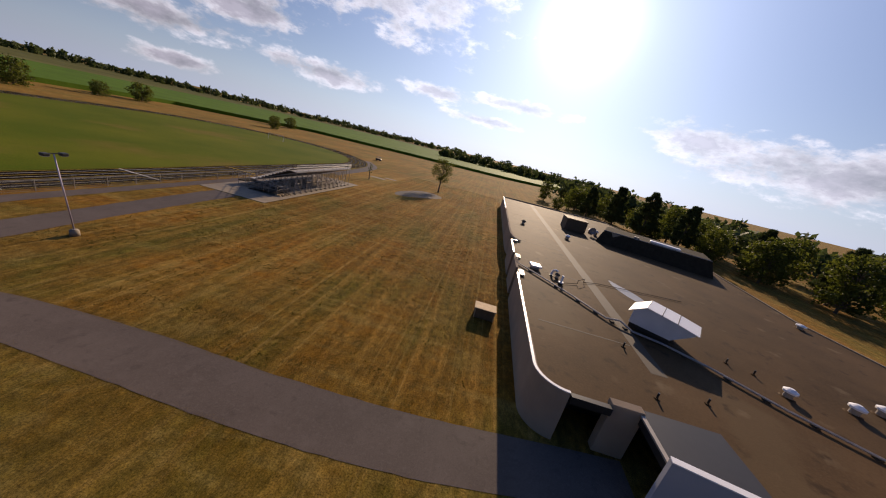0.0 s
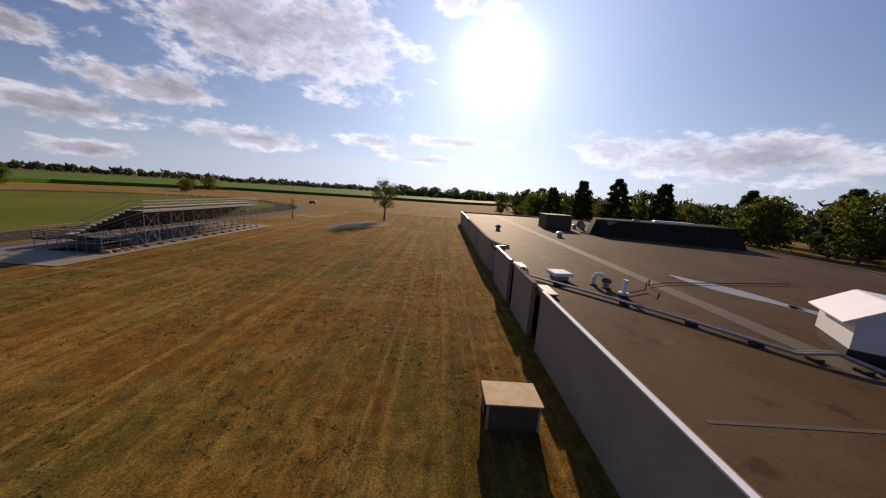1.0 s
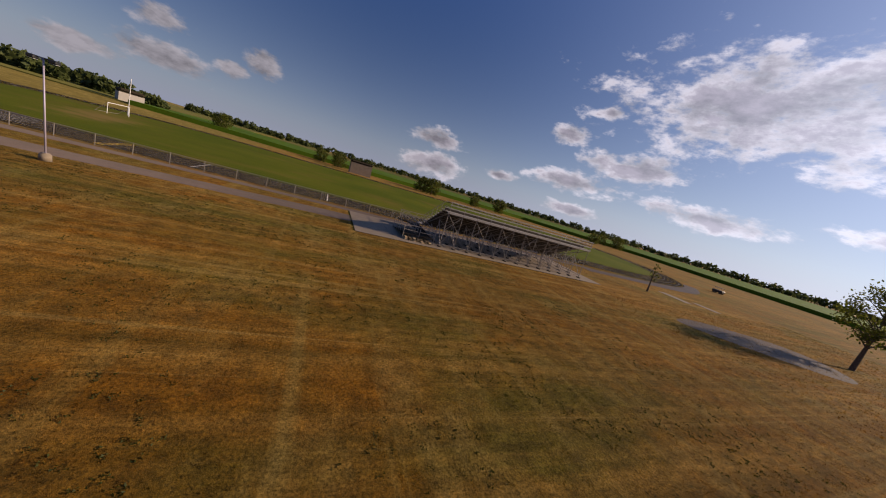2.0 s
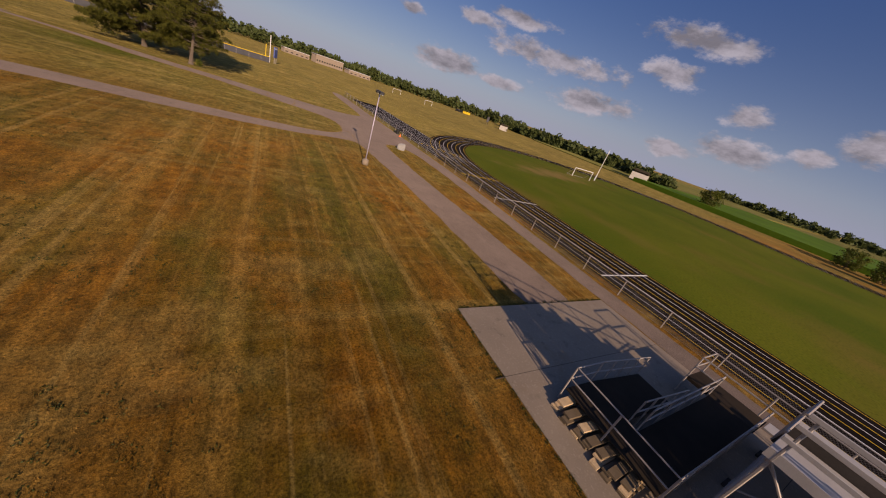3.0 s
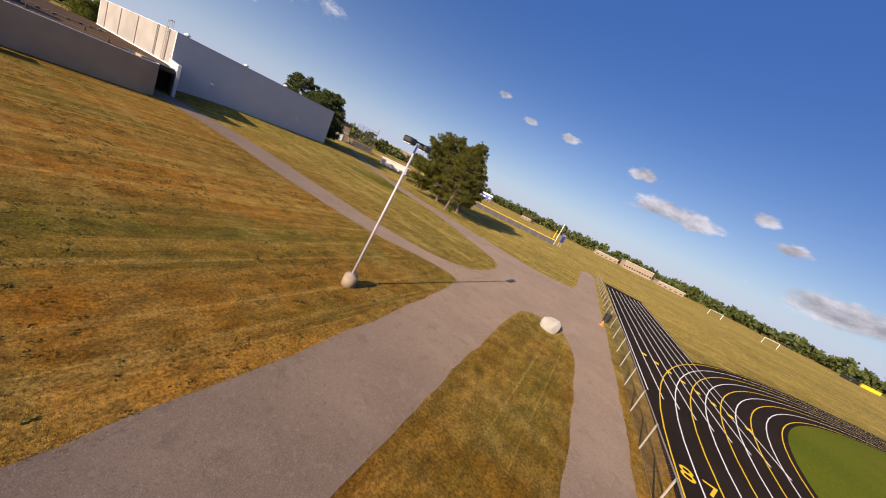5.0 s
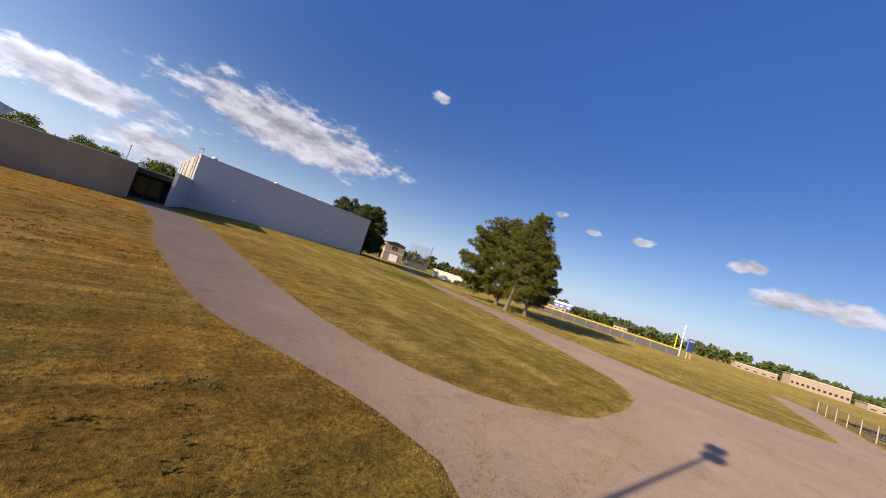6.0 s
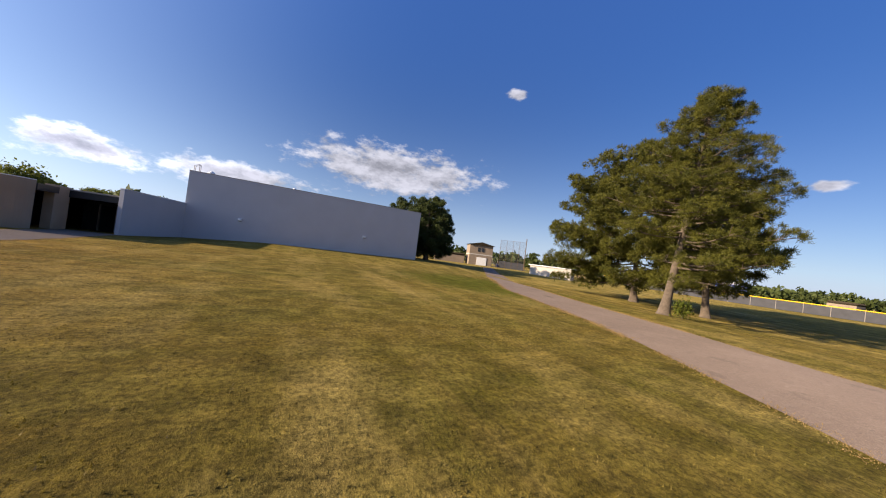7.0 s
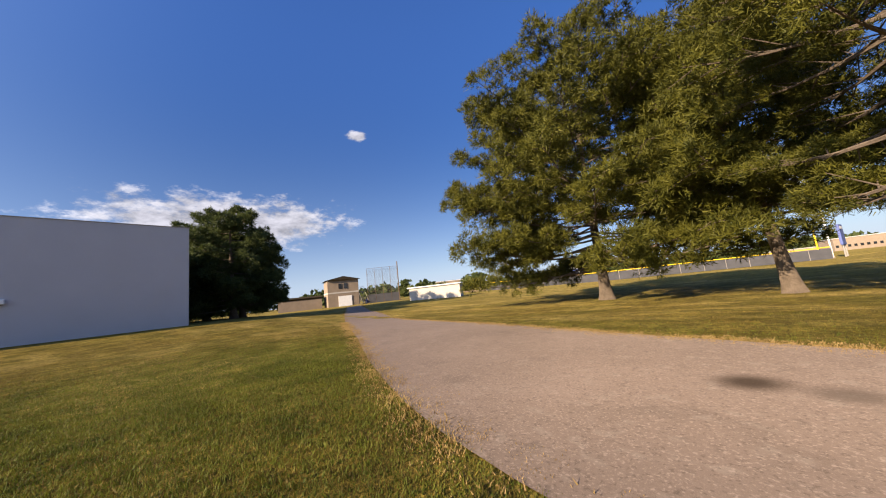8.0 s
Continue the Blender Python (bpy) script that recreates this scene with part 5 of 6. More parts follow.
def press_tower():
    e = thing("press_tower", 54.5, -69.0, -0.3, "two-storey tan block press building with a low gable", "building", rz=-22)
    e.scale = (1.2, 1.2, 1.2)
    w = part("wall", box(-2.9, -2.9, 0, 2.9, 2.9, 5.3, 0.02), M_brick, e)
    part("band", box(-2.93, -2.93, 2.75, 2.93, 2.93, 3.0), M_cream, e)
    bm = bmesh.new()
    a = [bm.verts.new(v) for v in ((-3.3, -3.3, 5.3), (-3.3, 3.3, 5.3), (-3.3, 0, 6.0))]
    b = [bm.verts.new(v) for v in ((3.3, -3.3, 5.3), (3.3, 3.3, 5.3), (3.3, 0, 6.0))]
    bm.faces.new(a), bm.faces.new(b[::-1])
    for i, j in ((0, 1), (1, 2), (2, 0)):
        bm.faces.new((a[i], b[i], b[j], a[j]))
    bmesh.ops.recalc_face_normals(bm, faces=bm.faces)
    part("roof", bm, M_shingle, e)
    part("garage_door", box(-3.0, -1.5, 0, -2.905, 1.0, 2.2, 0.01), M_white, w, "white roller door")
    for y in (-0.7, 0.3):
        part("window", box(-2.98, y, 3.6, -2.905, y + 0.6, 4.6, 0.01), M_glassdoor, w)
    for y in (-2.4, -1.2, 0.0, 1.2):
        part("window", box(2.905, y, 3.4, 2.98, y + 0.9, 4.7, 0.01), M_glassdoor, w)
    s = part("stair", box(-1.2, -4.2, 2.7, 2.6, -2.95, 2.85), M_steel, e, "grey steel stair and landing")
    for k in range(10):
        part("tread", box(-1.5 - 0.32 * k, -4.2, 2.5 - 0.26 * k, -1.2 - 0.32 * k, -3.0, 2.55 - 0.26 * k), M_steel, s)
    for y in (-4.2, -3.0):
        part("stair_rail", tube([(2.6, y, 3.8), (-1.2, y, 3.8), (-4.6, y, 1.0)], 0.03, 6), M_steel, s)
    for x in (-1.1, 2.4):
        part("stair_post", tube([(x, -4.1, 0), (x, -4.1, 2.7)], 0.06, 6), M_steel, s)
    f = thing("storage_shed", 60.0, -61.5, 0, "long low tan shed with a grey roof", "shed", rz=-22)
    part("wall", box(-3.2, -4.5, 0, 3.2, 4.5, 2.3), M_brick, f)
    part("roof", box(-3.5, -4.8, 2.302, 3.5, 4.8, 3.0, 0.35), M_shingle, f)
    b = thing("blue_barrel", 50.2, -73.1, -0.2, "blue plastic barrel with a pale lid beside the stair", "barrel")
    part("drum", tube([(0, 0, 0), (0, 0, 1.15)], 0.42, 16), M_blue, b)
    part("lid", tube([(0, 0, 1.151), (0, 0, 1.25)], 0.45, 16), M_white, b)
    g = thing("small_stand", 50.5, -79.5, -0.3, "small steel spectator stand", "bleachers", rz=35)
    for k in range(5):
        part("seat", box(-4, -0.6 + 0.6 * k, 0.4 + 0.3 * k, 4, -0.3 + 0.6 * k, 0.45 + 0.3 * k), M_alu, g)
        for x in (-3.5, 0, 3.5):
            part("leg", tube([(x, -0.45 + 0.6 * k, 0), (x, -0.45 + 0.6 * k, 0.4 + 0.3 * k)], 0.03, 6), M_steel, g)


press_tower()


# ---- distant buildings ----
def far_building(name, x, y, rz, w, d, h, mat, label, windows=0, roof=0.0, group="far buildings"):
    e = thing(name, x, y, 0, label, "building", group, rz)
    b = part("wall", box(-w / 2, -d / 2, 0, w / 2, d / 2, h), mat, e)
    part("roof", box(-w / 2 - 0.3, -d / 2 - 0.3, h + 0.002, w / 2 + 0.3, d / 2 + 0.3, h + 0.4 + roof, min(0.15 + roof * 0.6, 1.2)), M_shingle if roof else M_cream, e)
    for k in range(windows):
        x0 = -w / 2 + w * (k + 0.5) / windows
        part("window", box(x0 - w / windows * 0.25, d / 2 + 0.002, h * 0.26, x0 + w / windows * 0.25, d / 2 + 0.08, h * 0.46), M_glassdoor, b)


far_building("far_school", -66, -258, 8, 20, 14, 5.4, M_brick, "long tan brick school far off", 11)
far_building("far_school_wing", -88, -252, 8, 17, 12, 2.6, M_brick, "low tan school wing far off", 5)
far_building("far_school_wing", -44, -262, 8, 17, 12, 2.8, M_brick, "low tan school wing far off", 5)
far_building("far_hall", 120, -190, 40, 30, 18, 7.0, M_brick, "tan brick building beyond the ball field", 6)
far_building("far_house", 160, -130, 60, 14, 9, 4.0, M_cream, "pale house with a low roof far off", 3, 1.6)
far_building("far_house", 60, -230, 15, 13, 9, 2.6, M_brick, "low brick house far off", 3, 1.0)
far_building("far_house", 20, -245, -10, 9, 7, 2.2, M_brick, "low tan brick house far off", 3, 0.9)
far_building("field_pavilion", -152, 33, 92, 9.0, 5, 4.6, M_brick, "small tan block stand across the track", 4, 0.6)
far_building("field_shed", -158, -140, 40, 5.0, 4.0, 2.6, M_cream, "small white shed with a red roof by the field", 1, 0.6)
far_building("far_barn", -196, -66, 30, 14, 8, 4.0, M_cream, "pale barn at the edge of the trees", 3, 1.2)


def field_frame(x, y, rz, w, h, label):
    e = thing("practice_goal", x, y, 0, label, "goal", "frames on the far field", rz)
    for s in (-1, 1):
        part("post", tube([(s * w / 2, 0, 0), (s * w / 2, 0, h)], 0.07, 6), M_white, e)
    part("bar", tube([(-w / 2, 0, h), (w / 2, 0, h)], 0.07, 6), M_white, e)


field_frame(-108, -150, 30, 7, 2.4, "white goal frame on the far dry field")
field_frame(-95, -170, 30, 7, 2.4, "white goal frame on the far dry field")
for x, y, c in ((-165, -215, "M_black"), (-171, -212, "M_yellow")):
    e = thing("equipment_mat", x, y, 0, "covered landing mats at the field's edge", "mat", "landing mats", 35)
    part("mat", box(-3.2, -2, 0, 3.2, 2, 1.6, 0.2), M_black if c == "M_black" else M_yellow, e)
    part("cover", box(-3.3, -2.1, 1.602, 3.3, 2.1, 1.75, 0.1), M_black if c == "M_black" else M_yellow, e)
e = thing("backboard", -150, -148, 0, "dark slatted board on two posts", "board", "", 40)
for s in (-1, 1):
    part("post", tube([(s * 2.2, 0, 0), (s * 2.2, 0, 5)], 0.12, 6), M_wooddark, e)
part("board", box(-2.4, -0.1, 1.5, 2.4, 0.1, 4.6), M_screen, e)

# pads and a worn patch behind the bleachers
structure("pad_north", box(-40.0, 74.0, -0.05, -35.5, 76.0, 0.03, 0.01), M_concrete, "pale concrete pad in the grass", "pad")
structure("pad_far", box(-36.8, 78.0, -0.05, -33.2, 79.6, 0.03, 0.01), M_concrete, "pale concrete pad in the grass", "pad")
structure("patch_asphalt", pave([(-25.4, 56), (-21.0, 60), (-16.6, 67), (-18.6, 71.5), (-22.5, 72), (-25.4, 67), (-27, 60)], 0.02), M_asphalt, "worn asphalt patch under the young tree", "path")
structure("path_north", ribbon([(-46.0, 62), (-50.0, 95), (-60, 112)], [(-43.6, 62), (-46.0, 95), (-56, 114)], 0.02), M_asphalt, "asphalt path round the end of the track", "path")
e = thing("utility_cart", -58.0, 128.0, 0, "small dark utility cart at the end of the track", "cart")
part("body", box(-1.3, -0.7, 0.35, 1.3, 0.7, 1.0, 0.08), M_black, e)
part("canopy", box(-0.9, -0.7, 1.7, 0.9, 0.7, 1.78, 0.02), M_black, e)
for x in (-0.8, 0.8):
    for y in (-0.65, 0.65):
        part("wheel", tube([(x, y - 0.09, 0.28), (x, y + 0.09, 0.28)], 0.28, 12), M_black, e)
        part("pillar", tube([(x, y, 1.0), (x, y, 1.7)], 0.03, 6), M_steel, e)
structure("infield_dirt", pave([(18, -92), (40, -98), (58, -96), (66, -110), (50, -128), (24, -130), (-2, -124), (-24, -115), (-24, -111), (-4, -106)], 0.035, 0.3), M_dirt, "tan dirt and worn turf of the ball field", "ground")


# ---- trees ----
def leaf_material(name, dark, light, translucency=0.25):
    m = bpy.data.materials.new(name)
    m.use_nodes = True
    n, l = m.node_tree.nodes, m.node_tree.links
    b = n["Principled BSDF"]
    geo, ramp = n.new("ShaderNodeNewGeometry"), n.new("ShaderNodeValToRGB")
    ramp.color_ramp.elements[0].color, ramp.color_ramp.elements[1].color = (*dark, 1), (*light, 1)
    co, patch, fac = n.new("ShaderNodeTexCoord"), n.new("ShaderNodeTexNoise"), n.new("ShaderNodeMath")
    patch.inputs["Scale"].default_value, patch.inputs["Detail"].default_value = 1.7, 4.0
    l.new(co.outputs["Object"], patch.inputs["Vector"])
    spread = n.new("ShaderNodeMapRange")
    spread.inputs["From Min"].default_value, spread.inputs["From Max"].default_value, spread.inputs["To Max"].default_value = 0.33, 0.67, 0.6
    l.new(patch.outputs["Fac"], spread.inputs["Value"])
    fac.operation = "MULTIPLY_ADD"
    fac.inputs[1].default_value = 0.4
    l.new(geo.outputs["Random Per Island"], fac.inputs[0]), l.new(spread.outputs["Result"], fac.inputs[2])
    l.new(fac.outputs[0], ramp.inputs["Fac"])
    l.new(ramp.outputs["Color"], b.inputs["Base Color"])
    b.inputs["Roughness"].default_value, b.inputs["Specular IOR Level"].default_value = 0.65, 0.25
    tr, mx = n.new("ShaderNodeBsdfTranslucent"), n.new("ShaderNodeMixShader")
    l.new(ramp.outputs["Color"], tr.inputs["Color"])
    mx.inputs[0].default_value = translucency
    out = n["Material Output"]
    l.new(b.outputs[0], mx.inputs[1]), l.new(tr.outputs[0], mx.inputs[2]), l.new(mx.outputs[0], out.inputs["Surface"])
    return m


M_needle = leaf_material("pine_needles", (0.030, 0.038, 0.005), (0.150, 0.142, 0.018), 0.3)
M_leaf = leaf_material("broad_leaves", (0.040, 0.058, 0.007), (0.145, 0.155, 0.022), 0.5)
M_far = leaf_material("far_foliage", (0.04, 0.06, 0.016), (0.11, 0.13, 0.036), 0.35)
M_conifer = leaf_material("conifer_needles", (0.030, 0.048, 0.012), (0.095, 0.115, 0.032), 0.3)
M_green = leaf_material("green_blades", (0.040, 0.064, 0.004), (0.165, 0.172, 0.020), 0.35)
M_weed = leaf_material("low_weeds", (0.026, 0.036, 0.006), (0.075, 0.080, 0.014), 0.4)


def blade_material(name, low, high, translucency):
    """Blades in the lawn's own colours, each a little lighter or darker."""
    m = leaf_material(name, (low,) * 3, (high,) * 3, translucency)
    n, l = m.node_tree.nodes, m.node_tree.links
    ramp, x = n["Color Ramp"], n.new("ShaderNodeMixRGB")
    x.blend_type = "MULTIPLY"
    x.inputs[0].default_value = 1.0
    col, high_ = ground_colour(m)
    l.new(ramp.outputs["Color"], x.inputs[1]), l.new(col, x.inputs[2])
    for nd in (n["Principled BSDF"], n["Translucent BSDF"]):
        l.new(x.outputs[0], nd.inputs[0])
    return m


M_hay = blade_material("dry_field_blades", 0.6, 1.8, 0.5)
M_lawnblade = blade_material("lawn_blades", 0.45, 1.35, 0.4)
M_straw = leaf_material("straw_blades", (0.17, 0.105, 0.03), (0.36, 0.25, 0.09), 0.3)
M_thatch = leaf_material("dead_thatch", (0.20, 0.125, 0.045), (0.44, 0.30, 0.12), 0.3)


def soup(name, verts, per, mat, parent=None, label=""):
    """A mesh of loose triangles or quads: per corners each."""
    verts = np.ascontiguousarray(verts, dtype=np.float32)
    n = len(verts) // per
    me = bpy.data.meshes.new(name)
    me.vertices.add(len(verts)), me.loops.add(len(verts)), me.polygons.add(n)
    me.vertices.foreach_set("co", verts.ravel())
    me.loops.foreach_set("vertex_index", np.arange(len(verts), dtype=np.int32))
    me.polygons.foreach_set("loop_start", np.arange(0, len(verts), per, dtype=np.int32))
    me.update(calc_edges=True)
    me.materials.append(mat)
    ob = new(name, me)
    if parent is not None:
        ob.parent = parent
    if label:
        ob["label"] = label
    return ob


def unit(v):
    return v / (np.linalg.norm(v, axis=-1, keepdims=True) + 1e-9)


def tufts(centres, ways, blades, length, width, rng):
    """Needle tufts: thin triangles that fan out of each centre about its way."""
    c = np.repeat(centres, blades, 0)
    w = np.repeat(ways, blades, 0)
    d = unit(w * 0.75 + rng.normal(0, 0.62, c.shape))
    s = unit(np.cross(d, rng.normal(0, 1, c.shape)))
    ln = length * rng.uniform(0.6, 1.25, (len(c), 1))
    b = c + rng.normal(0, 0.05, c.shape)
    out = np.stack([b - s * width / 2, b + s * width / 2, b + d * ln], 1)
    return out.reshape(-1, 3)


def leaf_cards(centres, size, rng):
    """Small leaf quads in all directions."""
    u = unit(rng.normal(0, 1, centres.shape))
    v = unit(np.cross(u, rng.normal(0, 1, centres.shape)))
    s = size * rng.uniform(0.6, 1.3, (len(centres), 1))
    return np.stack([centres - u * s, centres - v * s * 0.55, centres + u * s, centres + v * s * 0.55], 1).reshape(-1, 3)


def bent(a, b, sag, n=5):
    a, b = np.array(a, float), np.array(b, float)
    return [tuple(a + (b - a) * k / n + np.array((0, 0, sag * math.sin(math.pi * k / n)))) for k in range(n + 1)]


def add_limb(bm, pts, r0, r1, seg=6):
    n = len(pts) - 1
    for i in range(n):
        add_tube(bm, pts[i], pts[i + 1], r0 + (r1 - r0) * i / n, r0 + (r1 - r0) * (i + 1) / n, seg)


def add_trunk(bm, axis, h, r, seg=14):
    """One skin up the stem: flared and ridged at the foot, tapering to the top."""
    rings = []
    for t in (-0.01, 0.005, 0.015, 0.03, 0.06, 0.1, 0.18, 0.28, 0.4, 0.55, 0.7, 0.85, 0.97):
        u = max(t, 0.0)
        rad = r * (1 - 0.9 * u) * (1 + 0.65 * math.exp(-u * h / 0.45)) if t < 0.97 else 0.03
        o = axis(u) + np.array((0, 0, t * h if t < 0 else 0))
        row = []
        for k in range(seg):
            a = math.tau * k / seg
            w = rad * (1 + 0.10 * noise.noise(Vector((math.cos(a) * 2, math.sin(a) * 2, u * 9))) + 0.12 * math.exp(-u * h / 0.35) * math.sin(5 * a))
            row.append(bm.verts.new((o[0] + w * math.cos(a), o[1] + w * math.sin(a), o[2])))
        rings.append(row)
    for p, q in zip(rings, rings[1:]):
        for k in range(seg):
            bm.faces.new((p[k], p[(k + 1) % seg], q[(k + 1) % seg], q[k]))
    bm.faces.new(rings[-1])


def pine(x, y, z, h, radius, lean, seed, label, limbs=90, low=2.0, trunk_r=0.45, mat=None, blades=11, needle=(0.20, 0.030), dome=False, puff=0.34, inner=0.3, twigs=1.9, clear=0.0):
    """A stem with limbs and twigs, each twig ending in a rounded puff of needle tufts."""
    rng = np.random.default_rng(seed)
    e = thing("pine_tree", x, y, z, label, "tree", "pines on the lawn")
    axis = lambda t: np.array((lean[0] * t + 0.25 * math.sin(2.2 * t + seed), lean[1] * t + 0.2 * math.sin(1.7 * t), h * t))
    bm = bmesh.new()
    add_trunk(bm, axis, h, trunk_r)
    part("trunk", bm, M_bark, e, "rough grey-brown trunk", True)
    bm = bmesh.new()
    cen, way = [], []

    def add_puff(q, d, r):
        m = int(7 + 26 * r)
        v = unit(rng.normal(0, 1, (m, 3)) + d * 0.6 + np.array((0, 0, 0.35)))
        cen.append(q + v * np.array((1, 1, 0.75)) * r * rng.uniform(0.35, 1.0, (m, 1)))
        way.append(unit(v + d * 0.3 + np.array((0, 0, 0.35))))

    for i in range(limbs):
        t = (low + (h - low - 0.3) * (i + rng.uniform(0, 0.8)) / limbs) / h
        if dome:
            prof = radius * math.sqrt(max(0.05, 1 - ((t - 0.36) / 0.67) ** 2)) * rng.uniform(0.80, 1.05)
        else:
            prof = radius * min(1.0, (1.06 - t) ** 0.75 * 1.12) * min(1.0, 0.6 + (t * h - low) * 0.2) * rng.uniform(0.62, 1.08)
        az = i * 2.399 + rng.uniform(-0.7, 0.7)
        o = axis(t)
        d = np.array((math.cos(az), math.sin(az), 0))
        # low limbs are pruned on the side of the path
        if t * h < clear and d[0] * 0.8 + d[1] * 0.6 > 0.15:
            continue
        up = -0.10 + 0.60 * t + rng.uniform(-0.16, 0.22)
        tip = o + d * prof + np.array((0, 0, prof * up * 0.55))
        pts = bent(o, tip, -0.06 * prof, 5)
        add_limb(bm, pts, 0.045 * (1 - t) + 0.03, 0.012, 5)
        side = np.array((-d[1], d[0], 0))
        nt = int(4 + prof * twigs)
        for j in range(nt):
            u = inner + (1 - inner) * (j + rng.uniform(0, 1)) / nt
            k = min(4, int(u * 5))
            p = np.array(pts[k]) + (np.array(pts[k + 1]) - np.array(pts[k])) * (u * 5 - k)
            sl = (0.5 + 1.3 * (1 - u) ** 0.6) * rng.uniform(0.4, 1.0) * min(1.0, prof / 4)
            sd = unit(side * (1 if j % 2 else -1) * rng.uniform(0.2, 1) + d * rng.uniform(0.3, 0.9) + np.array((0, 0, rng.uniform(-0.35, 0.75))))
            q = p + sd * sl
            add_tube(bm, tuple(p), tuple(q), 0.016, 0.008, 4)
            add_puff(q, sd, puff * rng.uniform(0.65, 1.25))
            if sl > 0.75:
                add_puff(p + (q - p) * 0.5 + np.array((0, 0, 0.1)), sd, puff * 0.8)
        add_puff(tip, unit(d + np.array((0, 0, 0.4))), puff)
    for g in range(5):
        add_puff(axis(1.0) + np.array((0, 0, -0.35 * g)) + rng.normal(0, 0.15, 3), np.array((0, 0, 1.0)), puff * (0.7 + 0.15 * g))
    tagged(part("branchwork", bm, M_bark, e), kind="stuff")
    soup("needles", tufts(np.concatenate(cen), np.concatenate(way), blades, needle[0], needle[1], rng), 3, mat or M_needle, e, "olive green needle tufts with gaps")
    return e


PINE_1 = pine(-16.7, -37.6, rise(-16.7, -37.6), 13.1, 5.3, (-1.0, -0.4), 3, "tall spreading pine with a leaning pale trunk on the lawn", 118, 2.0, 0.24, blades=14, needle=(0.15, 0.022), puff=0.31, inner=0.26, twigs=2.5, clear=4.6)
PINE_2 = pine(-9.4, -46.5, rise(-9.4, -46.5), 13.0, 8.0, (0.3, 0.3), 8, "dense round-crowned pine beside the path", 112, 1.7, 0.27, blades=10, needle=(0.24, 0.036), dome=True, puff=0.48)
PINE_3 = pine(-15.6, -44.5, rise(-15.6, -44.5), 11.5, 5.6, (0.5, -0.3), 12, "smaller pine behind the tall one", 70, 2.8, 0.22, blades=9, needle=(0.25, 0.042), puff=0.42)


def conifer(x, y, h, r, seed):
    e = pine(x, y, rise(x, y) - 0.05, h, r, (0.2, 0.1), seed, "dark conifer at the corner of the hall", 60, 1.0, 0.28, M_conifer, 7, needle=(0.3, 0.055), dome=True, puff=0.5)
    e.name = "conifer_tree"
    e["group"] = "conifers by the hall"


for a in ((21.3, -37.6, 10.2, 4.4, 21), (25.5, -39.5, 9.4, 4.6, 22), (31.0, -37.5, 11.0, 4.6, 24)):
    conifer(*a)


def shrub(x, y):
    rng = np.random.default_rng(5)
    e = thing("sapling_shrub", x, y, rise(x, y), "fresh green shrub at the foot of the pine", "shrub")
    bm = bmesh.new()
    for k in range(9):
        a = k * 2.4
        add_tube(bm, (0, 0, 0), (0.22 * math.cos(a), 0.22 * math.sin(a), 0.6 + 0.25 * rng.uniform()), 0.02, 0.008, 5)
    part("stem_cluster", bm, M_bark, e)
    c = rng.normal(0, 1, (900, 3)) * np.array((0.2, 0.2, 0.24)) + np.array((0, 0, 0.55))
    soup("leaves", leaf_cards(c, 0.06, rng), 4, M_green, e, "fresh green leaves")


shrub(-17.75, -37.4)


def broadleaf(name, x, y, z, h, r, seed, label, leaves=2600, size=0.2, mat=None, bare=0.3, group="", clumps=34):
    """A tapered trunk that forks into limbs, and a crown of leaf clumps with gaps."""
    rng = np.random.default_rng(seed)
    e = thing(name, x, y, z, label, "tree", group)
    bm = bmesh.new()
    top = np.array((rng.uniform(-0.3, 0.3), rng.uniform(-0.3, 0.3), h * 0.72))
    add_limb(bm, bent((0, 0, -0.1), top, 0.0, 6), 0.035 * h * 0.6 + 0.05, 0.04, 9)
    cl = []
    for i in range(clumps):
        u = rng.uniform(0, 1)
        zc = h * (bare + (0.95 - bare) * (i + 0.5) / clumps)
        rel = (zc / h - bare) / (1 - bare)
        rr = r * math.sqrt(max(0.05, 1 - (rel * 1.75 - 0.75) ** 2)) * rng.uniform(0.35, 1.0)
        a = i * 2.399 + rng.uniform(-0.6, 0.6)
        c = np.array((rr * math.cos(a), rr * math.sin(a), zc))
        cl.append(c)
        s = np.array((0, 0, max(h * bare * 0.8, zc - rr * 0.9))) + top * np.array((1, 1, 0)) * 0.5
        add_limb(bm, bent(s, c, 0.1 * rr, 3), 0.012 * h * 0.5 + 0.02, 0.012, 5)
    part("trunk", bm, M_bark, e)
    k = rng.integers(0, clumps, leaves)
    p = np.array(cl)[k] + rng.normal(0, 1, (leaves, 3)) * np.array((r * 0.17, r * 0.17, r * 0.13)) * rng.uniform(0.6, 1.25, (leaves, 1))
    soup("crown", leaf_cards(p, size, rng), 4, mat or M_leaf, e, "uneven leafy crown")
    return e


broadleaf("young_tree", -19.4, 77.5, 0, 10.0, 3.1, 31, "young leafy tree standing alone on the dry field", 3200, 0.16, bare=0.36, clumps=40)
broadleaf("sapling", -37.7, 68.0, 0, 4.6, 0.8, 32, "thin sapling with few leaves", 160, 0.12, bare=0.4, clumps=10)

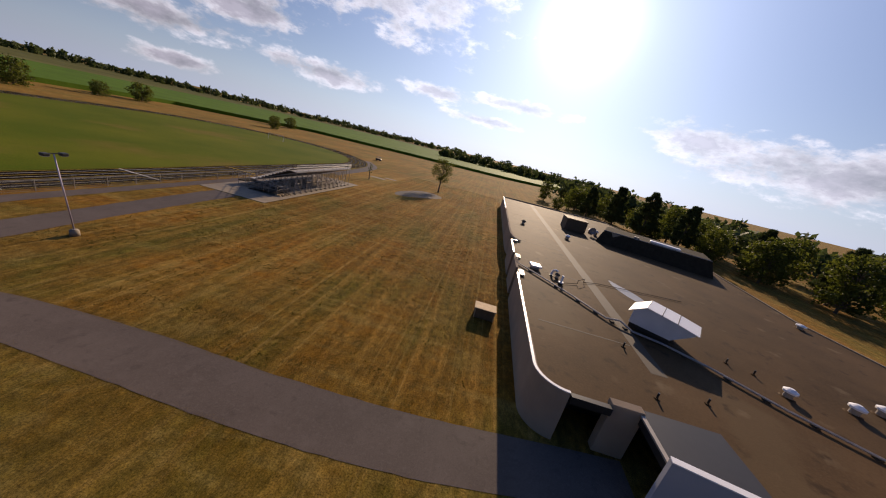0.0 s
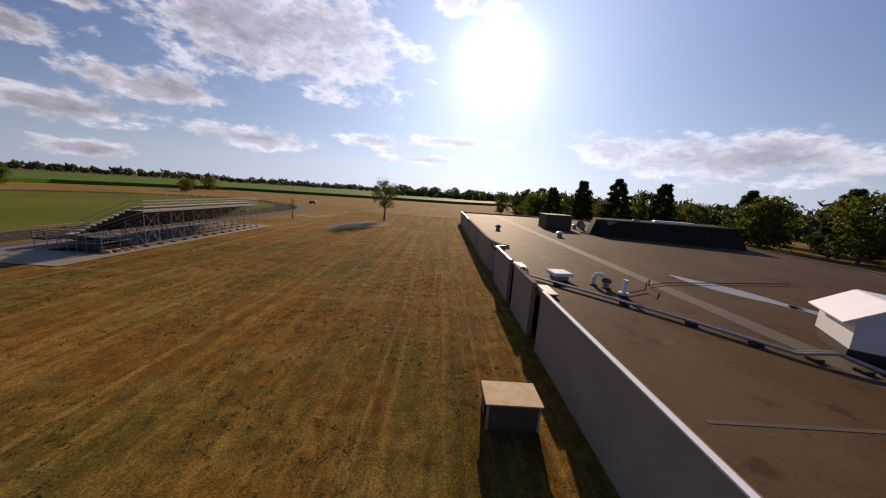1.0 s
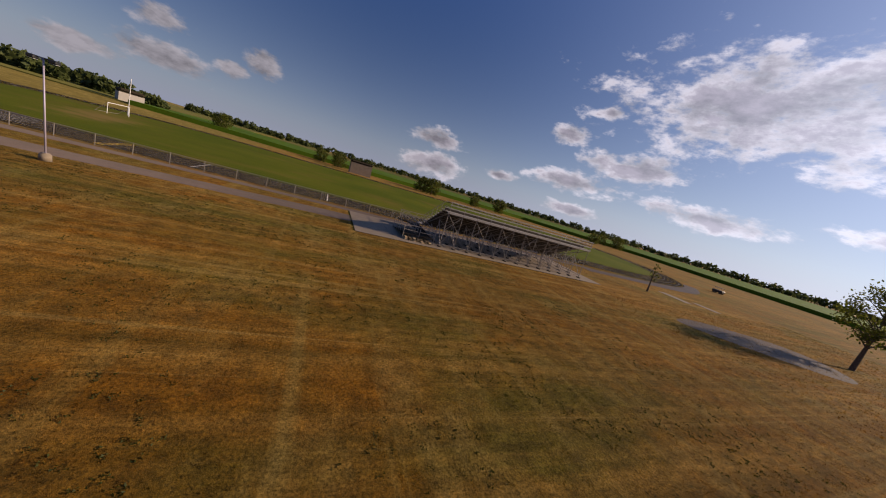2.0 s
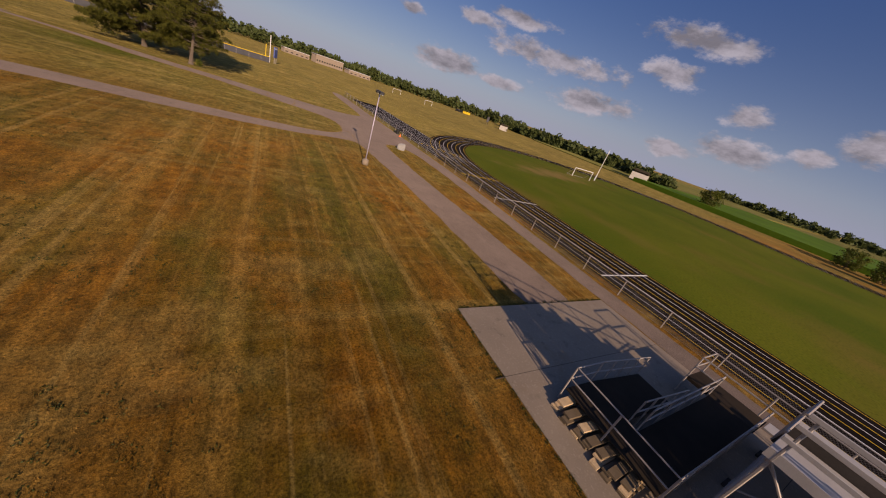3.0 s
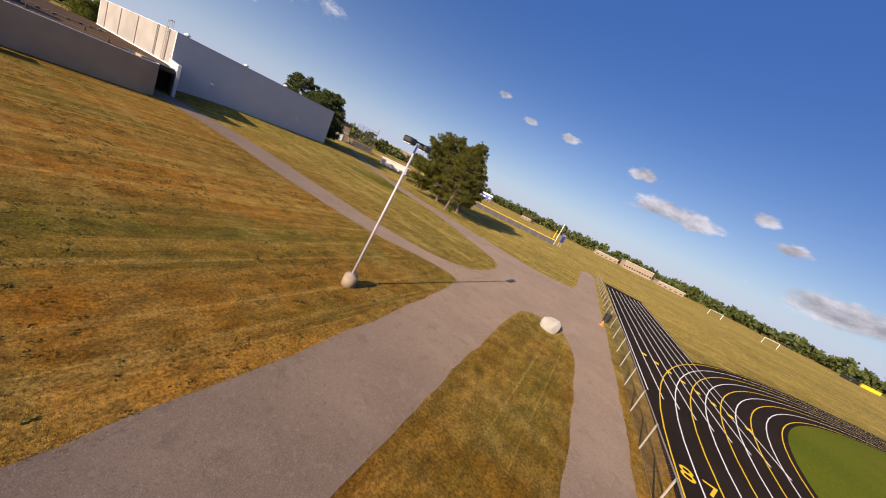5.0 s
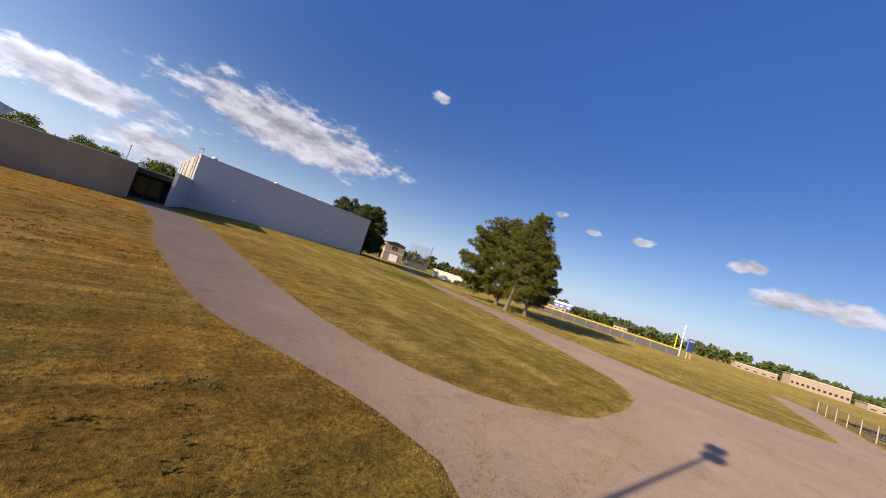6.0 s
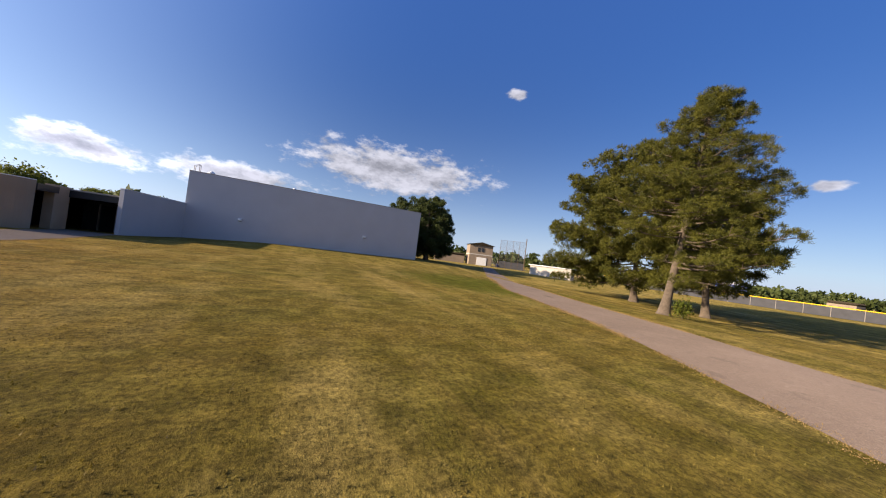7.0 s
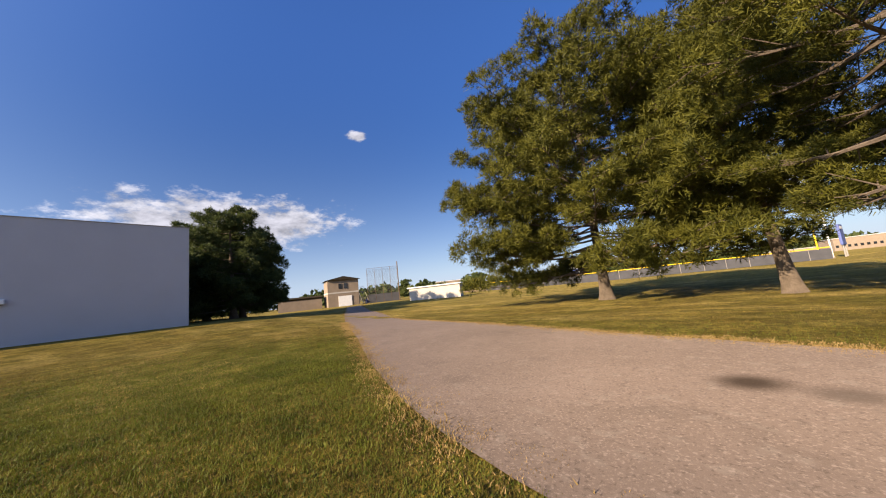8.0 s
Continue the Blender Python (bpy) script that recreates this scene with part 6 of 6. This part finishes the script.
# wood behind the school: a few shapes, repeated with turns and sizes
WOOD = [broadleaf("wood_tree", 64, 66, 0, 11.0, 5.2, 41, "dense dark green tree behind the school", 3400, 0.36, M_leaf, 0.12, "trees behind the school", 46),
        broadleaf("wood_tree", 78, 40, 0, 9.5, 5.6, 42, "broad dark green tree behind the school", 3400, 0.36, M_leaf, 0.10, "trees behind the school", 46),
        broadleaf("wood_tree", 70, 54, 0, 12.5, 4.4, 43, "tall dark green tree behind the school", 3200, 0.36, M_leaf, 0.12, "trees behind the school", 46)]
rng = random.Random(6)
spots = [(44, 118, 1.15), (52, 108, 1.1), (58, 98, 1.2), (50, 92, 0.8), (66, 88, 1.05), (60, 80, 0.9), (72, 78, 1.0), (80, 66, 0.95), (86, 58, 0.9), (74, 46, 0.75), (88, 46, 0.95), (82, 30, 0.85), (94, 34, 1.0), (88, 20, 0.9),
         (98, 22, 1.0), (84, 8, 0.8), (96, 6, 1.0), (92, -6, 0.95), (104, 12, 1.05), (100, -16, 1.0), (90, -22, 0.9), (108, -4, 1.1), (34, 130, 1.2), (22, 142, 0.9), (40, 138, 1.2), (70, 100, 1.2), (84, 84, 1.2),
         (96, 70, 1.1), (104, 52, 1.1), (110, 34, 1.1), (68, 34, 0.5), (72, 22, 0.45), (76, -12, 0.5), (102, -34, 1.0), (94, -46, 1.0)]
for i, (x, y, s) in enumerate(spots):
    s *= 0.68 if y < 75 else 0.82
    copy_thing(WOOD[i % 3], pose(x, y, 0, 0, 0, rng.uniform(0, 360)) @ Matrix.Diagonal((s * rng.uniform(0.9, 1.15), s * rng.uniform(0.9, 1.15), s, 1)))
TALL = [pine(46, 92, 0, 15.0, 4.6, (0.4, 0.2), 51, "dark layered pine behind the school", 46, 2.5, 0.3, M_conifer, 5, needle=(0.5, 0.12), puff=0.6)]
TALL[0]["group"] = "pines behind the school"
for x, y, s in ((54, 84, 0.92), (40, 100, 0.95), (66, 72, 0.85), (74, 60, 0.9), (33, 108, 0.8)):
    copy_thing(TALL[0], pose(x, y, 0, 0, 0, rng.uniform(0, 360)) @ Matrix.Diagonal((s, s, s, 1)))
# single trees out on the plain
PLAIN = broadleaf("field_tree", -118, 96, 0, 8.0, 4.4, 61, "round green tree at the edge of the corn", 2200, 0.35, M_leaf, 0.06, "trees out in the fields", 40)
for x, y, s in ((-160, 70, 1.0), (-166, 66, 0.85), (-170, 100, 0.7), (-150, 196, 0.9), (-156, 188, 0.75), (-134, 158, 0.7), (-165, 24, 0.8), (-172, 16, 0.7), (-190, -30, 1.0), (24, 118, 0.6)):
    copy_thing(PLAIN, pose(x, y, 0, 0, 0, rng.uniform(0, 360)) @ Matrix.Diagonal((s, s, s, 1)))
PLAIN.matrix_basis = pose(-175, 120, 0)


def far_woods(name, az0, az1, dist, spread, h, count, seed, label, cards=110, size=1.5):
    """A belt of far trees on an arc about the field: crowns of leaf cards on stems."""
    rng = np.random.default_rng(seed)
    out, stems = [], bmesh.new()
    for i in range(count):
        a = radians(az0 + (az1 - az0) * (i + rng.uniform(0, 1)) / count)
        d = dist + spread * rng.uniform(-1, 1)
        c = np.array((-20 + d * math.sin(a), d * math.cos(a), 0))
        hh, rr = h * rng.uniform(0.6, 1.15), h * rng.uniform(0.35, 0.6)
        p = unit(rng.normal(0, 1, (cards, 3))) * rng.uniform(0.45, 1.0, (cards, 1)) * np.array((rr, rr, hh * 0.5))
        p += c + np.array((0, 0, hh * 0.5)) + rng.normal(0, 0.3, (cards, 3))
        out.append(leaf_cards(p, size, rng))
    ob = soup(name, np.concatenate(out), 4, M_far)
    return tagged(ob, label, "woods", "", "stuff")


far_woods("far_woods_north", -95, -8, 900, 80, 15, 210, 71, "dark belt of trees along the far fields", 60, 3.2)
far_woods("far_woods_northeast", -8, 22, 420, 40, 14, 60, 72, "dark belt of trees beyond the corn", 90, 2.2)
far_woods("far_woods_east", 18, 75, 200, 35, 13, 70, 73, "wood behind the school", 140, 1.6)
far_woods("far_woods_southeast", 75, 150, 210, 34, 8.4, 105, 74, "trees beyond the ball field", 110, 1.4)
far_woods("far_woods_south", 150, 222, 340, 36, 10, 150, 75, "belt of trees beyond the far school", 120, 1.6)
far_woods("far_woods_southwest", 222, 252, 250, 24, 8.2, 74, 76, "belt of trees beyond the sports field", 120, 1.5)
far_woods("far_woods_west", 252, 268, 700, 60, 13, 40, 77, "far trees beyond the fields", 60, 3.0)


# ---- crops ----
def crop(name, pts, z, label, mat):
    bm = bmesh.new()
    top = [bm.verts.new((x, y, z)) for x, y in pts]
    bot = [bm.verts.new((x, y, -0.1)) for x, y in pts]
    bm.faces.new(top)
    for i in range(len(pts)):
        j = (i + 1) % len(pts)
        bm.faces.new((top[i], bot[i], bot[j], top[j]))
    bmesh.ops.recalc_face_normals(bm, faces=bm.faces)
    bmesh.ops.triangulate(bm, faces=[f for f in bm.faces if len(f.verts) > 4])
    tagged(mesh_object(name, bm, mat), label, "crop field", "", "structure")


crop("corn_field", [(-182, -60), (-182, 40), (-190, 150), (-150, 222), (-87, 236), (6, 246), (90, 290), (200, 330), (420, 520), (200, 640), (13, 560), (-240, 640), (-380, 480), (-360, 250), (-330, -60)], 1.9, "green corn field", M_cornfield)
crop("soy_field", [(-187, -140), (-187, -62), (-335, -62), (-900, -100), (-900, -500), (-300, -300)], 0.5, "pale green bean field", M_soy)
crop("far_crop", [(-390, 500), (-250, 660), (200, 660), (500, 860), (-300, 860), (-900, 600), (-900, -60), (-340, -55), (-370, 250)], 0.5, "yellow-green far field", M_soy)


# ---- grass near the camera's way ----
def inside(px, py, poly):
    n, res = len(poly), np.zeros(px.shape, bool)
    for i in range(n):
        x0, y0 = poly[i]
        x1, y1 = poly[(i + 1) % n]
        if y0 != y1:
            res ^= ((y0 > py) != (y1 > py)) & (px < (x1 - x0) * (py - y0) / (y1 - y0) + x0)
    return res


WAYS = []
for nm in ("path_entrance", "path_south", "path_junction"):
    ob = bpy.data.objects[nm]
    edges = {}
    for p in ob.data.polygons:
        for k in p.edge_keys:
            edges[k] = edges.get(k, 0) + 1
    rim = [k for k, c in edges.items() if c == 1]
    nxt = {}
    for a, b in rim:
        nxt.setdefault(a, []).append(b), nxt.setdefault(b, []).append(a)
    loop, last, cur = [], None, rim[0][0]
    while True:
        loop.append(cur)
        step = [v for v in nxt[cur] if v != last]
        last, cur = cur, step[0]
        if cur == loop[0]:
            break
    WAYS.append([tuple(ob.data.vertices[i].co.xy) for i in loop])


def off_paths(p):
    ok = np.ones(len(p), bool)
    for w in WAYS:
        ok &= ~inside(p[:, 0], p[:, 1], w)
    return p[ok]


def blades(name, p, height, width, mat, rng, label, per=3, lift=0.0, spread=0.03):
    p = np.repeat(p, per, 0) + rng.normal(0, spread, (len(p) * per, 2))
    z = np.array([rise(x, y) for x, y in p]) + lift
    b = np.column_stack([p, z])
    a = rng.uniform(0, math.tau, len(p))
    s = np.column_stack([np.cos(a), np.sin(a), np.zeros(len(p))]) * width / 2
    h = height * rng.uniform(0.45, 1.3, (len(p), 1))
    d = np.column_stack([rng.normal(0, 0.45, len(p)), rng.normal(0, 0.45, len(p)), np.ones(len(p))])
    ob = soup(name, np.stack([b - s, b + s, b + d * h], 1).reshape(-1, 3), 3, mat)
    tagged(ob, label, "grass", "", "stuff")


g = np.random.default_rng(9)
near = off_paths(np.column_stack([g.normal(-10.0, 3.2, 120000), g.normal(-29.0, 2.3, 120000)]))
near = near[np.abs(near[:, 0] + 10) < 11]
pick = np.arange(len(near)) % 4 > 0
blades("lawn_grass", near[pick], 0.026, 0.0055, M_green, g, "short green lawn grass beside the path", 3)
blades("lawn_straw", near[~pick], 0.022, 0.0055, M_lawnblade, g, "short straw-coloured lawn grass beside the path", 3)
mid = off_paths(np.column_stack([g.uniform(-36, 10, 75000), g.uniform(-46, -6, 75000)]))
blades("lawn_tufts", mid, 0.022, 0.016, M_lawnblade, g, "short yellow-green lawn tufts", 3)
# the dry field: short mown tufts, thinner further out, and low weeds
wide = np.column_stack([g.uniform(-39.0, -0.2, 165000), g.uniform(-6, 50, 165000)])
wide = off_paths(wide[~((wide[:, 0] < -34.9) & (wide[:, 1] > 23.3))])
clump = np.array([noise.noise(Vector((x * 0.8, y * 0.8, 0.0))) for x, y in wide])
wide = wide[clump + g.normal(0, 0.35, len(wide)) > -0.2]
blades("field_tufts", wide, 0.028, 0.020, M_hay, g, "short dry tufts of the mown field", 3)
weed = np.column_stack([g.uniform(-38.5, -0.4, 14000), g.uniform(-4, 40, 14000)])
weed = off_paths(weed[~((weed[:, 0] < -34.9) & (weed[:, 1] > 23.3))])
weed = weed[np.array([noise.noise(Vector((x * 0.22, y * 0.22, 3.0))) for x, y in weed]) > 0.02]
blades("field_weeds", weed[::2], 0.035, 0.045, M_weed, g, "low dark green weeds scattered in the dry field", 9, 0.0, 0.06)
out = np.column_stack([g.uniform(-33, -0.2, 16000), g.uniform(50, 100, 16000)])
blades("field_tufts_far", out, 0.07, 0.06, M_hay, g, "short dry tufts of the mown field", 2)
strip = off_paths(np.column_stack([g.uniform(-45.4, -40.8, 34000), g.uniform(-9, 23.4, 34000)]))
blades("strip_tufts", strip, 0.020, 0.014, M_hay, g, "dry tufts of the grass strip between the paths", 2)
rim = []
for w in WAYS:
    for (x0, y0), (x1, y1) in zip(w, w[1:] + w[:1]):
        k = int(math.hypot(x1 - x0, y1 - y0) * 60)
        for j in range(k):
            u = g.uniform()
            rim.append((x0 + (x1 - x0) * u + g.normal(0, 0.11), y0 + (y1 - y0) * u + g.normal(0, 0.11)))
rim = np.array(rim)
rim = rim[np.array([noise.noise(Vector((x * 1.3, y * 1.3, 7.0))) for x, y in rim]) + g.normal(0, 0.2, len(rim)) > -0.05]
blades("edge_grass", rim, 0.042, 0.012, M_straw, g, "dry straw fringe along the path edges", 3)
# dead thatch thick along the way past the pines, and clover in the lawn beside it
thatch = []
for w in WAYS:
    for (x0, y0), (x1, y1) in zip(w, w[1:] + w[:1]):
        near_pines, near_fork = -22 < x0 < 2 and -46 < y0 < -20, -44.5 < x0 < -12 and -24 < y0 < 6
        if near_pines or near_fork:
            for j in range(int(math.hypot(x1 - x0, y1 - y0) * (420 if near_pines else 110))):
                u = g.uniform()
                thatch.append((x0 + (x1 - x0) * u + g.normal(0, 0.13), y0 + (y1 - y0) * u + g.normal(0, 0.13)))
thatch = np.array(thatch)
thatch = thatch[np.array([noise.noise(Vector((x * 2.1, y * 2.1, 2.0))) for x, y in thatch]) + g.normal(0, 0.22, len(thatch)) > -0.1]
blades("thatch", thatch, 0.016, 0.010, M_thatch, g, "dead straw thatch along the path edge", 5, 0.004)
clover = off_paths(np.column_stack([g.normal(-9.5, 3.0, 5000), g.normal(-28.6, 2.4, 5000)]))
blades("clover", clover, 0.016, 0.014, M_green, g, "low green clover in the lawn beside the path", 5)
# weeds in the joint round the slab
joint = [(-35.0 + g.normal(0.07, 0.07), g.uniform(23.4, 52.6)) for k in range(900)] + [(g.uniform(-45.4, -35.0), 23.4 - abs(g.normal(0.05, 0.07))) for k in range(420)]
blades("joint_weeds", np.array(joint), 0.05, 0.03, M_weed, g, "dark green weeds along the slab edge", 4)
